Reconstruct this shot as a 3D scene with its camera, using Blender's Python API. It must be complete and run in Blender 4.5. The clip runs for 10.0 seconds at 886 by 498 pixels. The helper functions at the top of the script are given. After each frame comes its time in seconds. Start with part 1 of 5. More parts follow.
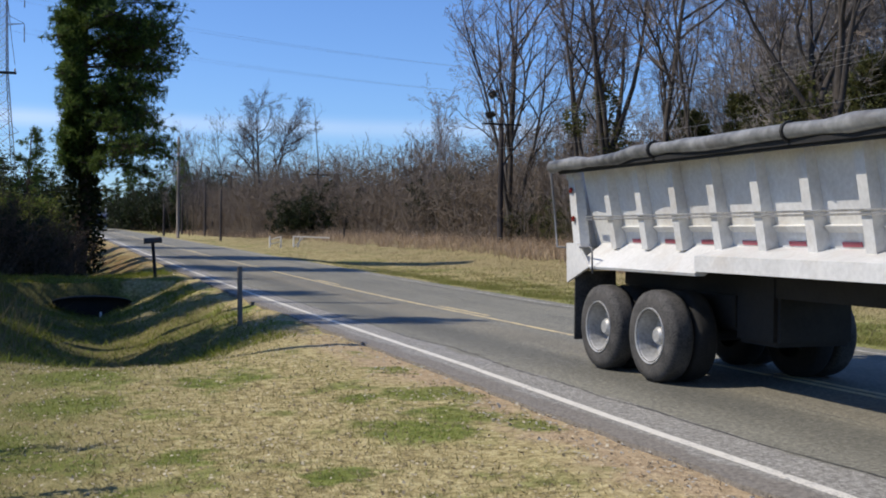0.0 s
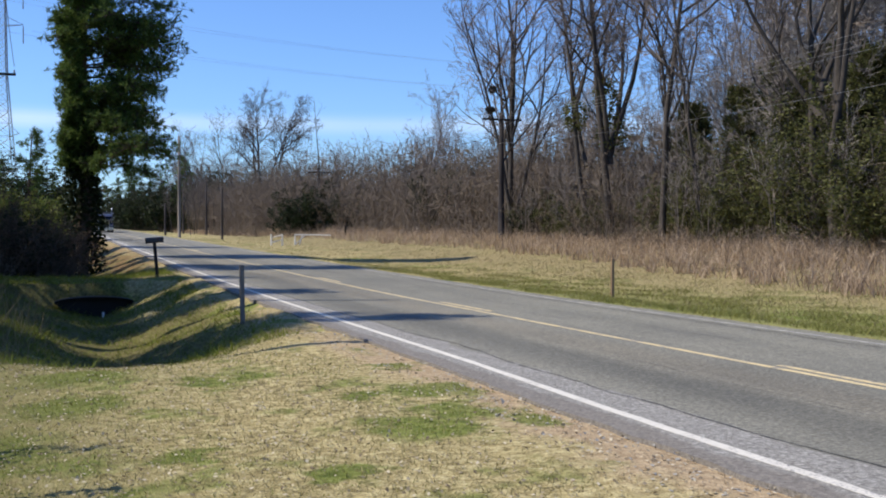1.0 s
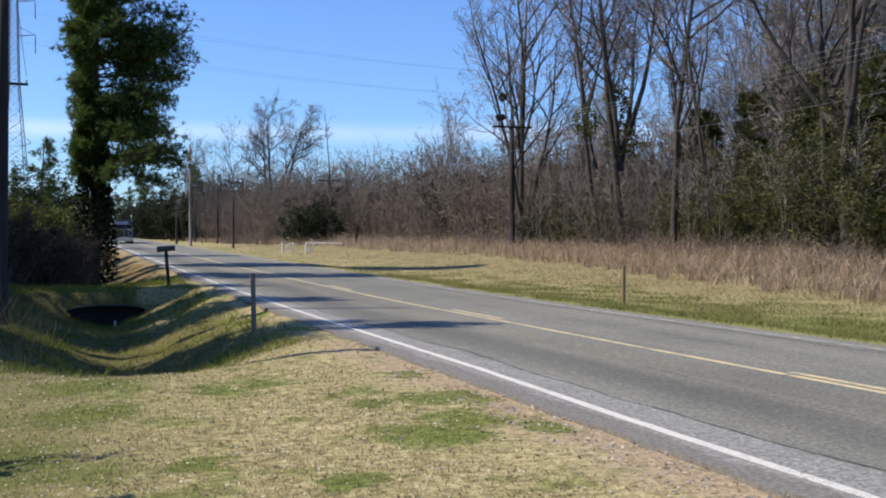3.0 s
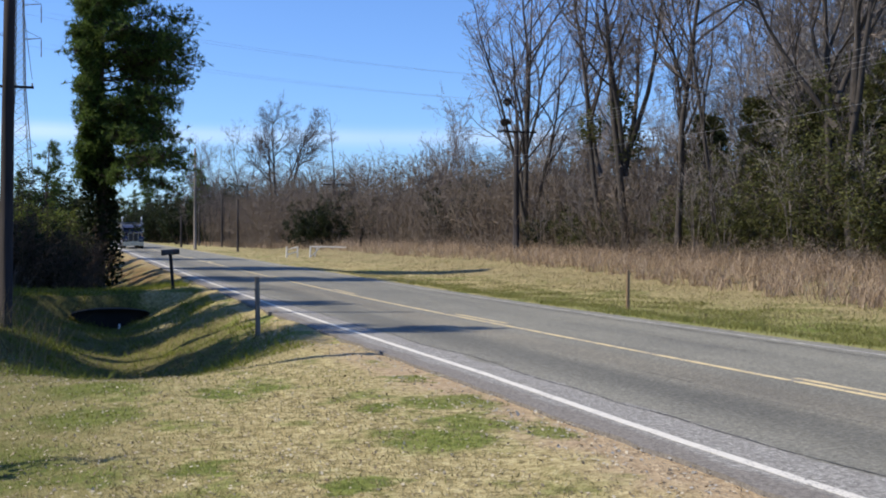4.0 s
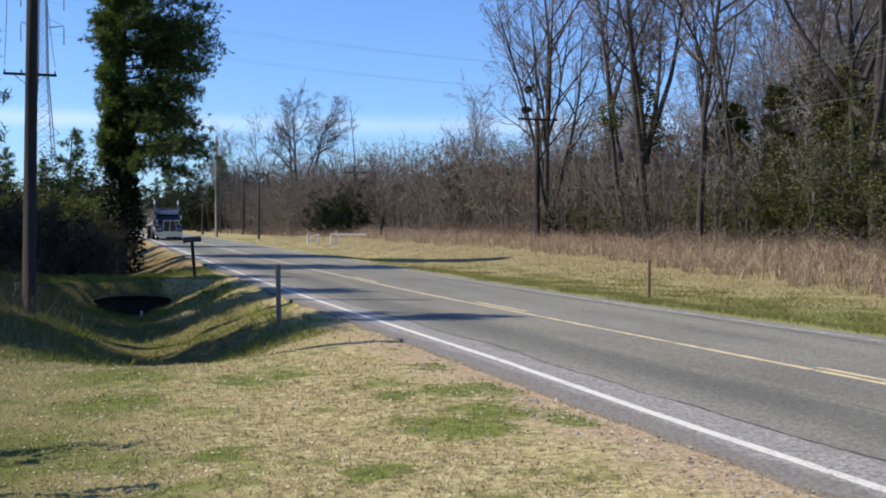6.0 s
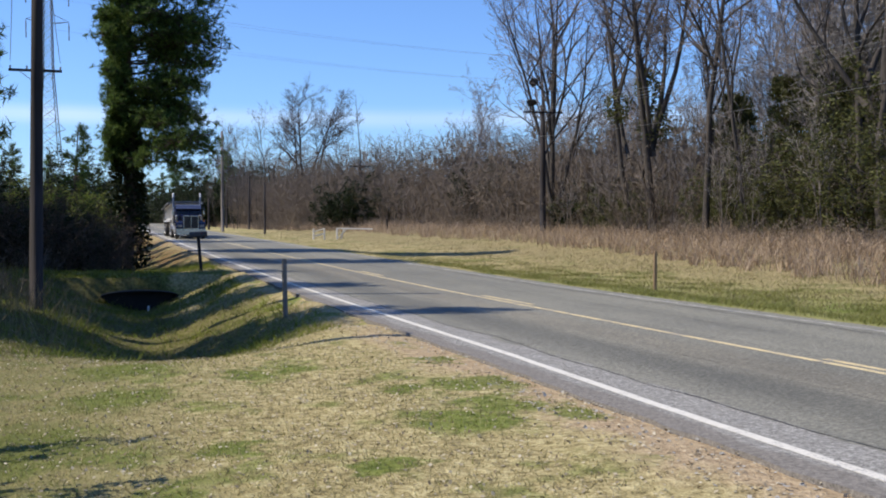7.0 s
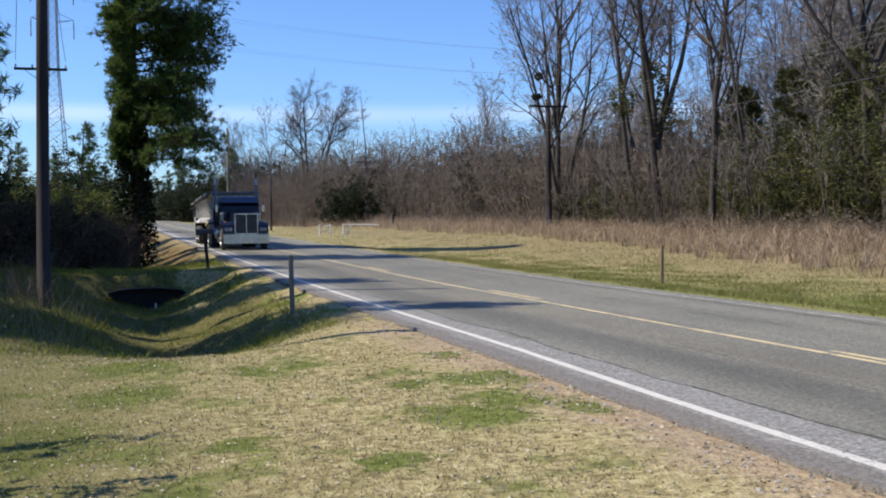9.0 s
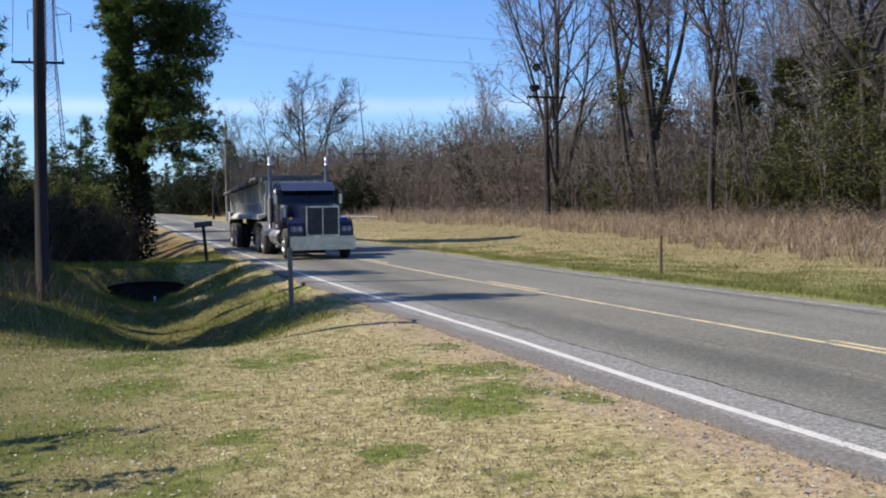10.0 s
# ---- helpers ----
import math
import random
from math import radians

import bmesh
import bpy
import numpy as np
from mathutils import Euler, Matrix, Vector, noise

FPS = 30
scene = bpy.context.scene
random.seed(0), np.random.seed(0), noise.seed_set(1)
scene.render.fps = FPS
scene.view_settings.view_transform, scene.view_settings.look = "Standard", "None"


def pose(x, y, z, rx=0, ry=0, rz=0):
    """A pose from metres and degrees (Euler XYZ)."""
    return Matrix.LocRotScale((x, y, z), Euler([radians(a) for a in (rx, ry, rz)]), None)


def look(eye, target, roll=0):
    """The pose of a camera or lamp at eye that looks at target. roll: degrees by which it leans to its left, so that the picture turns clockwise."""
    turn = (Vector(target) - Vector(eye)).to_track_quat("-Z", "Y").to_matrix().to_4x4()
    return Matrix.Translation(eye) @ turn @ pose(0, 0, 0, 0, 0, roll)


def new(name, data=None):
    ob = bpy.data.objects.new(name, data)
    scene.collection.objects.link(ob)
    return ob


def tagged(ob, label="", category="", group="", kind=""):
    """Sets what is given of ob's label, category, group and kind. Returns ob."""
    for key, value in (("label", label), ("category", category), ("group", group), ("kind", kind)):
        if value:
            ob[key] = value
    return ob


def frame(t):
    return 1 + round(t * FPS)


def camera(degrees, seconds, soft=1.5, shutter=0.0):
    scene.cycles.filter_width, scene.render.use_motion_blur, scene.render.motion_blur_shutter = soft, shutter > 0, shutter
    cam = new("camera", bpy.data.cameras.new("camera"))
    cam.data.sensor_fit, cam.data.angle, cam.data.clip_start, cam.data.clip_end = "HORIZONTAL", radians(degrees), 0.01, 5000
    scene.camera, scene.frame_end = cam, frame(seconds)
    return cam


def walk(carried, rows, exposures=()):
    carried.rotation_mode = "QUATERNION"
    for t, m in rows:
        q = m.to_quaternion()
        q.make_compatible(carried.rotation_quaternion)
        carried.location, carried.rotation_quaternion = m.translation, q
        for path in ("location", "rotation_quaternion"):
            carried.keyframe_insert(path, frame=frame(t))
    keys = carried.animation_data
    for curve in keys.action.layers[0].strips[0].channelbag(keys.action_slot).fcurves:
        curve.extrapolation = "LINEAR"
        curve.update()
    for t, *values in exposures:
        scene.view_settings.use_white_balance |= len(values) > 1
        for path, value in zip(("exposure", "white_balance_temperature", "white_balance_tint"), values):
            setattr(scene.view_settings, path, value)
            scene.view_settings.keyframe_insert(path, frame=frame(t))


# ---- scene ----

# camera: it stands on the verge and only turns a little in the hand
EYE = (0.0, 0.0, 1.65)
PATH = [
    (0.0, -19.468, -0.695, -0.745), (0.5, -19.29, -0.66, -0.328), (1.0, -19.395, -0.9, -0.038), (1.5, -19.165, -0.811, -0.055),
    (2.0, -18.892, -0.755, -0.053), (2.5, -18.84, -0.664, 0.149), (4.0, -18.611, -0.269, -0.054), (4.5, -18.187, -0.551, -0.287),
    (5.0, -17.871, -0.742, -0.222), (5.5, -17.642, -0.763, -0.238), (7.0, -17.234, -1.24, 0.173), (7.5, -17.055, -1.184, 0.479),
    (8.0, -17.021, -1.345, 0.597), (8.5, -17.133, -1.433, 0.685), (9.0, -16.917, -1.497, 0.662), (9.5, -16.704, -1.633, 0.631),
    (10.0, -16.99, -1.94, 0.958)]
cam = camera(44.0, 10.0, soft=1.9)
walk(cam, [(t, pose(*EYE, 90 + p, r, w)) for t, w, p, r in PATH], exposures=[(0.0, -0.1, 6900, 12.0), (0.6, 0.08, 6900, 12.0), (1.5, 0.12, 6900, 12.0), (10.0, 0.12, 6900, 12.0)])

# light: clear winter sky, the sun across the road from the verge side and a little ahead
SUN_TO = Vector((-0.95, 0.28, 0)).normalized()
ELEV = radians(49)
world = bpy.data.worlds.new("world")
scene.world = world
world.use_nodes = True
wt = world.node_tree
sky = wt.nodes.new("ShaderNodeTexSky")
sky.sky_type = "NISHITA"
sky.sun_disc = False
sky.sun_elevation = ELEV
sky.sun_rotation = math.atan2(SUN_TO.x, SUN_TO.y)
sky.altitude = 100
sky.air_density, sky.dust_density, sky.ozone_density = 1.0, 0.3, 2.5
# a thin streak of cirrus low in the sky
geo = wt.nodes.new("ShaderNodeTexCoord")
sep = wt.nodes.new("ShaderNodeSeparateXYZ")
wt.links.new(geo.outputs["Generated"], sep.inputs[0])
wisp = wt.nodes.new("ShaderNodeTexNoise")
wisp.inputs["Scale"].default_value = 6.0
wt.links.new(geo.outputs["Generated"], wisp.inputs["Vector"])
band = wt.nodes.new("ShaderNodeValToRGB")
band.color_ramp.elements[0].position, band.color_ramp.elements[0].color = 0.085, (0, 0, 0, 1)
band.color_ramp.elements[1].position, band.color_ramp.elements[1].color = 0.107, (0, 0, 0, 1)
band.color_ramp.elements.new(0.096).color = (0.65, 0.65, 0.65, 1)
wt.links.new(sep.outputs[2], band.inputs[0])
faint = wt.nodes.new("ShaderNodeMath")
faint.operation = "MULTIPLY"
wt.links.new(band.outputs[0], faint.inputs[0])
wt.links.new(wisp.outputs["Fac"], faint.inputs[1])
cloud = wt.nodes.new("ShaderNodeMix")
cloud.data_type = "RGBA"
wt.links.new(faint.outputs[0], cloud.inputs[0])
blue = wt.nodes.new("ShaderNodeMix")
blue.data_type = "RGBA"
blue.blend_type = "MULTIPLY"
blue.inputs[0].default_value = 1.0
wt.links.new(sky.outputs[0], blue.inputs[6])
blue.inputs[7].default_value = (0.68, 1.0, 1.52, 1)
wt.links.new(blue.outputs[2], cloud.inputs[6])
cloud.inputs[7].default_value = (8.5, 9.5, 11.5, 1)
wt.links.new(cloud.outputs[2], wt.nodes["Background"].inputs[0])
wt.nodes["Background"].inputs[1].default_value = 0.115
sun = new("sun", bpy.data.lights.new("sun", "SUN"))
sun.data.energy, sun.data.angle, sun.data.color = 5.0, radians(0.5), (1.0, 0.955, 0.86)
sun.matrix_world = look((0, 0, 30), Vector((0, 0, 30)) - Vector((SUN_TO.x * math.cos(ELEV), SUN_TO.y * math.cos(ELEV), math.sin(ELEV))))


# ---------------------------------------------------------------- materials
def nodes_of(name):
    m = bpy.data.materials.new(name)
    m.use_nodes = True
    t = m.node_tree
    return m, t, t.nodes["Principled BSDF"]


def link(t, a, b):
    t.links.new(a, b)


def noise_at(t, scale, detail=4.0, coord="Object", rough=0.55, stretch=None):
    c = t.nodes.new("ShaderNodeTexCoord")
    n = t.nodes.new("ShaderNodeTexNoise")
    n.inputs["Scale"].default_value = scale
    n.inputs["Detail"].default_value = detail
    n.inputs["Roughness"].default_value = rough
    src = c.outputs[coord]
    if stretch:
        mp = t.nodes.new("ShaderNodeMapping")
        mp.inputs["Scale"].default_value = stretch
        link(t, src, mp.inputs[0])
        src = mp.outputs[0]
    link(t, src, n.inputs["Vector"])
    return n.outputs["Fac"]


def ramp(t, fac, *stops):
    r = t.nodes.new("ShaderNodeValToRGB")
    e = r.color_ramp.elements
    while len(e) < len(stops):
        e.new(0.5)
    for k, (p, c) in zip(e, stops):
        k.position = p
        k.color = (*c, 1) if len(c) == 3 else c
    link(t, fac, r.inputs[0])
    return r.outputs[0]


def grey(v):
    return (v, v, v)


def mix(t, fac, a, b, how="MIX"):
    n = t.nodes.new("ShaderNodeMix")
    n.data_type = "RGBA"
    n.blend_type = how
    for slot, v in ((0, fac), (6, a), (7, b)):
        if isinstance(v, (int, float)):
            n.inputs[slot].default_value = v
        elif isinstance(v, tuple):
            n.inputs[slot].default_value = (*v, 1)
        else:
            link(t, v, n.inputs[slot])
    return n.outputs[2]


def calc(t, op, a, b=0.0):
    n = t.nodes.new("ShaderNodeMath")
    n.operation = op
    for slot, v in enumerate((a, b)):
        if isinstance(v, (int, float)):
            n.inputs[slot].default_value = v
        else:
            link(t, v, n.inputs[slot])
    return n.outputs[0]


def span(t, v, a, b):
    """0 at a, 1 at b, clamped."""
    n = t.nodes.new("ShaderNodeMapRange")
    n.interpolation_type = "SMOOTHSTEP"
    link(t, v, n.inputs[0])
    n.inputs[1].default_value, n.inputs[2].default_value = a, b
    return n.outputs[0]


def bump(t, b, h, strength, dist):
    n = t.nodes.new("ShaderNodeBump")
    n.inputs["Strength"].default_value, n.inputs["Distance"].default_value = strength, dist
    link(t, h, n.inputs["Height"])
    link(t, n.outputs[0], b.inputs["Normal"])


def surface(name, dark, light, big=1.5, fine=30.0, rough=0.85, metal=0.0, relief=0.3, depth=0.01, stretch=None, dirt=None, dirt_amount=0.3):
    """A material with grain at two scales, and dirt in patches."""
    m, t, b = nodes_of(name)
    n1, n2 = noise_at(t, big, 5, stretch=stretch), noise_at(t, fine, 4, stretch=stretch)
    f = calc(t, "ADD", calc(t, "MULTIPLY", n1, 0.55), calc(t, "MULTIPLY", n2, 0.45))
    c = ramp(t, f, (0.36, dark), (0.62, light))
    if dirt:
        c = mix(t, calc(t, "MULTIPLY", span(t, noise_at(t, big * 2.3, 6), 0.48, 0.7), dirt_amount), c, dirt)
    link(t, c, b.inputs["Base Color"])
    b.inputs["Roughness"].default_value, b.inputs["Metallic"].default_value = rough, metal
    if relief:
        bump(t, b, f, relief, depth)
    return m


def leafy(name, a, b_, shine=0.5, through_light=0.3):
    """Leaves, blades and needles: each piece has its own shade, and lets some light through."""
    m, t, b = nodes_of(name)
    g = t.nodes.new("ShaderNodeNewGeometry")
    c = ramp(t, g.outputs["Random Per Island"], (0.0, a), (1.0, b_))
    o = t.nodes.new("ShaderNodeObjectInfo")
    c = mix(t, 0.35, c, ramp(t, o.outputs["Random"], (0.0, grey(0.45)), (1.0, grey(1.0))), "MULTIPLY")
    link(t, c, b.inputs["Base Color"])
    b.inputs["Roughness"].default_value = max(0.6, shine)
    b.inputs["Specular IOR Level"].default_value = 0.15
    tr = t.nodes.new("ShaderNodeBsdfTranslucent")
    link(t, c, tr.inputs[0])
    mx = t.nodes.new("ShaderNodeMixShader")
    mx.inputs[0].default_value = through_light
    link(t, b.outputs[0], mx.inputs[1])
    link(t, tr.outputs[0], mx.inputs[2])
    link(t, mx.outputs[0], t.nodes["Material Output"].inputs[0])
    return m


GREEN_SPOTS = ((3.75, 10.9, 0.65), (3.56, 9.6, 0.6), (3.0, 8.9, 0.7), (3.97, 8.94, 0.38), (1.91, 7.48, 0.3), (2.91, 10.68, 0.35), (3.93, 12.97, 0.35), (-0.9, 7.2, 0.7), (0.2, 13.6, 0.9), (-1.8, 12.0, 1.0), (-0.8, 9.4, 1.1), (0.1, 11.4, 0.8), (0.6, 5.6, 0.5), (0.9, 8.6, 0.4), (1.6, 12.6, 0.5))


def ground_material():
    m, t, b = nodes_of("verge_grass_and_soil")
    co = t.nodes.new("ShaderNodeTexCoord")
    sp = t.nodes.new("ShaderNodeSeparateXYZ")
    link(t, co.outputs["Object"], sp.inputs[0])
    x, y = sp.outputs[0], sp.outputs[1]
    big, mid, fine, speck = noise_at(t, 0.22, 4), noise_at(t, 1.1, 5), noise_at(t, 9.0, 6, rough=0.65), noise_at(t, 60.0, 3)
    straw = ramp(t, calc(t, "ADD", calc(t, "MULTIPLY", fine, 0.6), calc(t, "MULTIPLY", speck, 0.4)),
                 (0.35, (0.075, 0.06, 0.026)), (0.5, (0.385, 0.315, 0.148)), (0.64, (0.62, 0.54, 0.30)))
    green = ramp(t, fine, (0.35, (0.07, 0.10, 0.018)), (0.65, (0.20, 0.235, 0.05)))
    soil = ramp(t, calc(t, "ADD", calc(t, "MULTIPLY", fine, 0.5), calc(t, "MULTIPLY", speck, 0.5)),
                (0.36, (0.24, 0.165, 0.095)), (0.62, (0.55, 0.42, 0.27)))
    patches = span(t, calc(t, "ADD", calc(t, "MULTIPLY", big, 0.4), calc(t, "MULTIPLY", mid, 0.6)), 0.50, 0.60)
    for px, py, pr in GREEN_SPOTS:
        dx, dy = calc(t, "SUBTRACT", x, px), calc(t, "MULTIPLY", calc(t, "SUBTRACT", y, py), 0.8)
        d = calc(t, "SQRT", calc(t, "ADD", calc(t, "MULTIPLY", dx, dx), calc(t, "MULTIPLY", dy, dy)))
        d = calc(t, "ADD", d, calc(t, "MULTIPLY", calc(t, "SUBTRACT", noise_at(t, 2.6, 5), 0.5), 1.1))
        patches = calc(t, "MAXIMUM", patches, span(t, d, pr, pr * 0.45))
    c = mix(t, calc(t, "MULTIPLY", patches, 0.92), straw, green)
    wob = calc(t, "MULTIPLY", calc(t, "SUBTRACT", mid, 0.5), 3.0)
    # Greener towards the left; this green is also darkened in place of a shadow
    near_green = calc(t, "MULTIPLY", span(t, calc(t, "ADD", x, wob), 1.9, -1.4), span(t, fine, 0.3, 0.55))
    c = mix(t, calc(t, "MULTIPLY", near_green, 0.8), c, ramp(t, speck, (0.35, (0.05, 0.058, 0.016)), (0.65, (0.165, 0.165, 0.052))))
    # the far verge is green next to the asphalt and dry behind; the ditch and its banks are greener, and darkened for
    # tree shade
    far_green = calc(t, "MULTIPLY", span(t, x, 11.4, 12.0), span(t, calc(t, "ADD", x, calc(t, "MULTIPLY", wob, 1.8)), 20.5, 14.0))
    far_green = calc(t, "MULTIPLY", far_green, span(t, y, 46.0, 18.0))
    c = mix(t, calc(t, "MULTIPLY", calc(t, "MULTIPLY", far_green, span(t, fine, 0.3, 0.55)), 0.75), c, mix(t, 0.5, green, (0.17, 0.215, 0.045)))
    far_dry = span(t, calc(t, "ADD", x, wob), 16.0, 21.0)
    c = mix(t, calc(t, "MULTIPLY", far_dry, 0.7), c, ramp(t, fine, (0.35, (0.16, 0.125, 0.06)), (0.65, (0.34, 0.28, 0.15))))
    # Ditch and banks: green grass, with the trees' shade darkened into the colour
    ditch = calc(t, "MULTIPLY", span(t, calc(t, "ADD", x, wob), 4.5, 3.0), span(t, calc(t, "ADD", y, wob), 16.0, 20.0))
    # the straw-coloured mound, which lies in sun, is left out of that darkening
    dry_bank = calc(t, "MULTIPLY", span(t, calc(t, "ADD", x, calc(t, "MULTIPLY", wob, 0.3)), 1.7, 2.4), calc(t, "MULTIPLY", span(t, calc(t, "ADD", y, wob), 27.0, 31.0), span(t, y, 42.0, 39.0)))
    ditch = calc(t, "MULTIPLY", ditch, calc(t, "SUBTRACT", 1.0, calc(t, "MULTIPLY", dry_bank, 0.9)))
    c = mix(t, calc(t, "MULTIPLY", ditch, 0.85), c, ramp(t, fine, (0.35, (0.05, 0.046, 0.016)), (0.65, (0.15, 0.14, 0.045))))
    clay = calc(t, "MULTIPLY", span(t, x, 5.0, 3.9), calc(t, "MULTIPLY", span(t, y, 47.0, 53.0), span(t, mid, 0.40, 0.55)))
    c = mix(t, calc(t, "MULTIPLY", clay, 0.8), c, ramp(t, fine, (0.35, (0.10, 0.055, 0.025)), (0.65, (0.26, 0.16, 0.08))))
    # bare sandy strip along the edge of the asphalt
    edge = calc(t, "MULTIPLY", span(t, calc(t, "ADD", x, calc(t, "MULTIPLY", calc(t, "SUBTRACT", mid, 0.5), 1.5)), 3.4, 3.95), span(t, x, 5.4, 4.9))
    edge = calc(t, "MULTIPLY", edge, ramp(t, span(t, calc(t, "ADD", y, wob), 14.0, 20.0), (0.0, grey(0.9)), (1.0, grey(0.22))))
    edge = calc(t, "MULTIPLY", edge, calc(t, "SUBTRACT", 1.0, calc(t, "MULTIPLY", patches, 0.85)))
    c = mix(t, edge, c, soil)
    link(t, c, b.inputs["Base Color"])
    b.inputs["Roughness"].default_value = 0.95
    b.inputs["Specular IOR Level"].default_value = 0.15
    bump(t, b, calc(t, "ADD", fine, calc(t, "MULTIPLY", speck, 0.5)), 0.7, 0.05)
    return m


def asphalt_material():
    m, t, b = nodes_of("worn_asphalt")
    co = t.nodes.new("ShaderNodeTexCoord")
    sp = t.nodes.new("ShaderNodeSeparateXYZ")
    link(t, co.outputs["Object"], sp.inputs[0])
    x = sp.outputs[0]
    big, lane, grit, stone = noise_at(t, 0.35, 4), noise_at(t, 1.2, 4, stretch=(1.0, 0.06, 1.0)), noise_at(t, 24.0, 6, rough=0.75), noise_at(t, 110.0, 2)
    g = calc(t, "ADD", calc(t, "MULTIPLY", grit, 0.6), calc(t, "MULTIPLY", stone, 0.4))
    c = ramp(t, g, (0.36, (0.092, 0.089, 0.073)), (0.5, (0.20, 0.194, 0.158)), (0.64, (0.42, 0.405, 0.325)))
    c = mix(t, 0.55, c, ramp(t, calc(t, "ADD", calc(t, "MULTIPLY", big, 0.4), calc(t, "MULTIPLY", lane, 0.6)), (0.38, (0.5, 0.5, 0.5)), (0.62, (1.0, 0.98, 0.93))), "MULTIPLY")
    # smoother, darker lane from the old seam on; coarse pale stone at the edge
    wob = calc(t, "MULTIPLY", calc(t, "SUBTRACT", noise_at(t, 0.8, 3, stretch=(0.2, 1.0, 1.0)), 0.5), 0.5)
    edge = span(t, calc(t, "ADD", x, wob), 5.43, 5.35)
    c = mix(t, edge, c, ramp(t, g, (0.38, (0.085, 0.08, 0.07)), (0.5, (0.225, 0.215, 0.19)), (0.62, (0.52, 0.5, 0.45))))
    outer = span(t, calc(t, "ADD", x, wob), 4.72, 4.6)
    c = mix(t, outer, c, ramp(t, g, (0.38, (0.085, 0.077, 0.066)), (0.62, (0.29, 0.262, 0.222))))
    # faint tyre-worn bands, browner towards the middle of the near lane
    worn = calc(t, "MULTIPLY", span(t, x, 5.5, 6.1), span(t, calc(t, "ADD", x, calc(t, "MULTIPLY", calc(t, "SUBTRACT", lane, 0.5), 2.5)), 7.2, 6.4))
    c = mix(t, calc(t, "MULTIPLY", worn, 0.6), c, (0.6, 0.6, 0.6), "MULTIPLY")
    brown = calc(t, "MULTIPLY", span(t, x, 6.4, 7.2), span(t, x, 8.0, 7.4))
    c = mix(t, calc(t, "MULTIPLY", brown, 0.35), c, (0.98, 0.86, 0.74), "MULTIPLY")
    link(t, c, b.inputs["Base Color"])
    link(t, ramp(t, g, (0.3, grey(0.95)), (0.7, grey(0.62))), b.inputs["Roughness"])
    b.inputs["Specular IOR Level"].default_value = 0.35
    bump(t, b, g, 0.6, 0.012)
    return m


def paint_material(name, col, worn):
    m, t, b = nodes_of(name)
    w = span(t, calc(t, "ADD", calc(t, "MULTIPLY", noise_at(t, 3.0, 5), 0.4), calc(t, "MULTIPLY", noise_at(t, 45.0, 4), 0.6)), worn, worn + 0.1)
    c = mix(t, w, col, (0.2, 0.195, 0.19))
    c = mix(t, 0.3, c, ramp(t, noise_at(t, 20.0), (0.3, grey(0.5)), (0.7, grey(1.0))), "MULTIPLY")
    link(t, c, b.inputs["Base Color"])
    b.inputs["Roughness"].default_value = 0.75
    return m


def glass_material():
    m, t, b = nodes_of("tinted_glass")
    b.inputs["Base Color"].default_value = (0.015, 0.02, 0.03, 1)
    b.inputs["Roughness"].default_value = 0.05
    b.inputs["Transmission Weight"].default_value = 0.35
    return m


M_GROUND, M_ROAD = ground_material(), asphalt_material()
M_WHITE = paint_material("white_road_paint", (0.66, 0.63, 0.55), 0.545)
M_FADED = paint_material("faded_white_road_paint", (0.5, 0.48, 0.42), 0.44)
M_YELLOW = paint_material("yellow_road_paint", (0.66, 0.53, 0.29), 0.5)
M_CRACK = surface("crack_filler", (0.02, 0.02, 0.02), (0.05, 0.05, 0.05))
M_BARK = surface("grey_brown_bark", (0.022, 0.018, 0.015), (0.092, 0.076, 0.064), 0.8, 14, 0.9, relief=0.8, depth=0.03, stretch=(1, 1, 0.25))
M_BARK_PALE = surface("pale_bark", (0.07, 0.058, 0.05), (0.25, 0.21, 0.185), 0.8, 12, 0.9, relief=0.6, depth=0.03, stretch=(1, 1, 0.25))
M_TWIG = surface("bare_twigs", (0.075, 0.061, 0.053), (0.225, 0.185, 0.162), 0.5, 3.0, 0.85, relief=0)
M_PINE_BARK = surface("pine_bark", (0.03, 0.024, 0.018), (0.12, 0.085, 0.06), 1.0, 9, 0.95, relief=0.9, depth=0.04, stretch=(1, 1, 0.3))
M_TWIG_DARK = surface("dark_bare_twigs", (0.045, 0.037, 0.034), (0.14, 0.115, 0.105), 0.5, 3.0, 0.85, relief=0)
M_TWIG_GREY = surface("grey_bare_twigs", (0.14, 0.125, 0.115), (0.36, 0.325, 0.295), 0.5, 3.0, 0.85, relief=0)
M_TWIG_PALE = surface("pale_bare_twigs", (0.13, 0.105, 0.095), (0.32, 0.265, 0.24), 0.5, 3.0, 0.85, relief=0)
M_NEEDLE = leafy("pine_needles", (0.036, 0.072, 0.018), (0.17, 0.245, 0.058), 0.45, 0.42)
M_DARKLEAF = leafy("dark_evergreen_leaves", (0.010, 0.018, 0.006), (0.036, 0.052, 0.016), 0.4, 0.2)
M_OLIVE = leafy("olive_leaves", (0.042, 0.05, 0.017), (0.175, 0.18, 0.062), 0.5, 0.38)
M_YGREEN = leafy("yellow_green_leaves", (0.08, 0.11, 0.02), (0.22, 0.25, 0.05), 0.5, 0.35)
M_DEADLEAF = leafy("dead_brown_leaves", (0.10, 0.075, 0.052), (0.30, 0.235, 0.17), 0.7, 0.3)
M_TALLGRASS = leafy("tall_dry_grass", (0.22, 0.155, 0.102), (0.72, 0.56, 0.40), 0.7, 0.35)
M_STRAW = leafy("short_dry_grass", (0.16, 0.135, 0.052), (0.54, 0.465, 0.235), 0.7, 0.3)
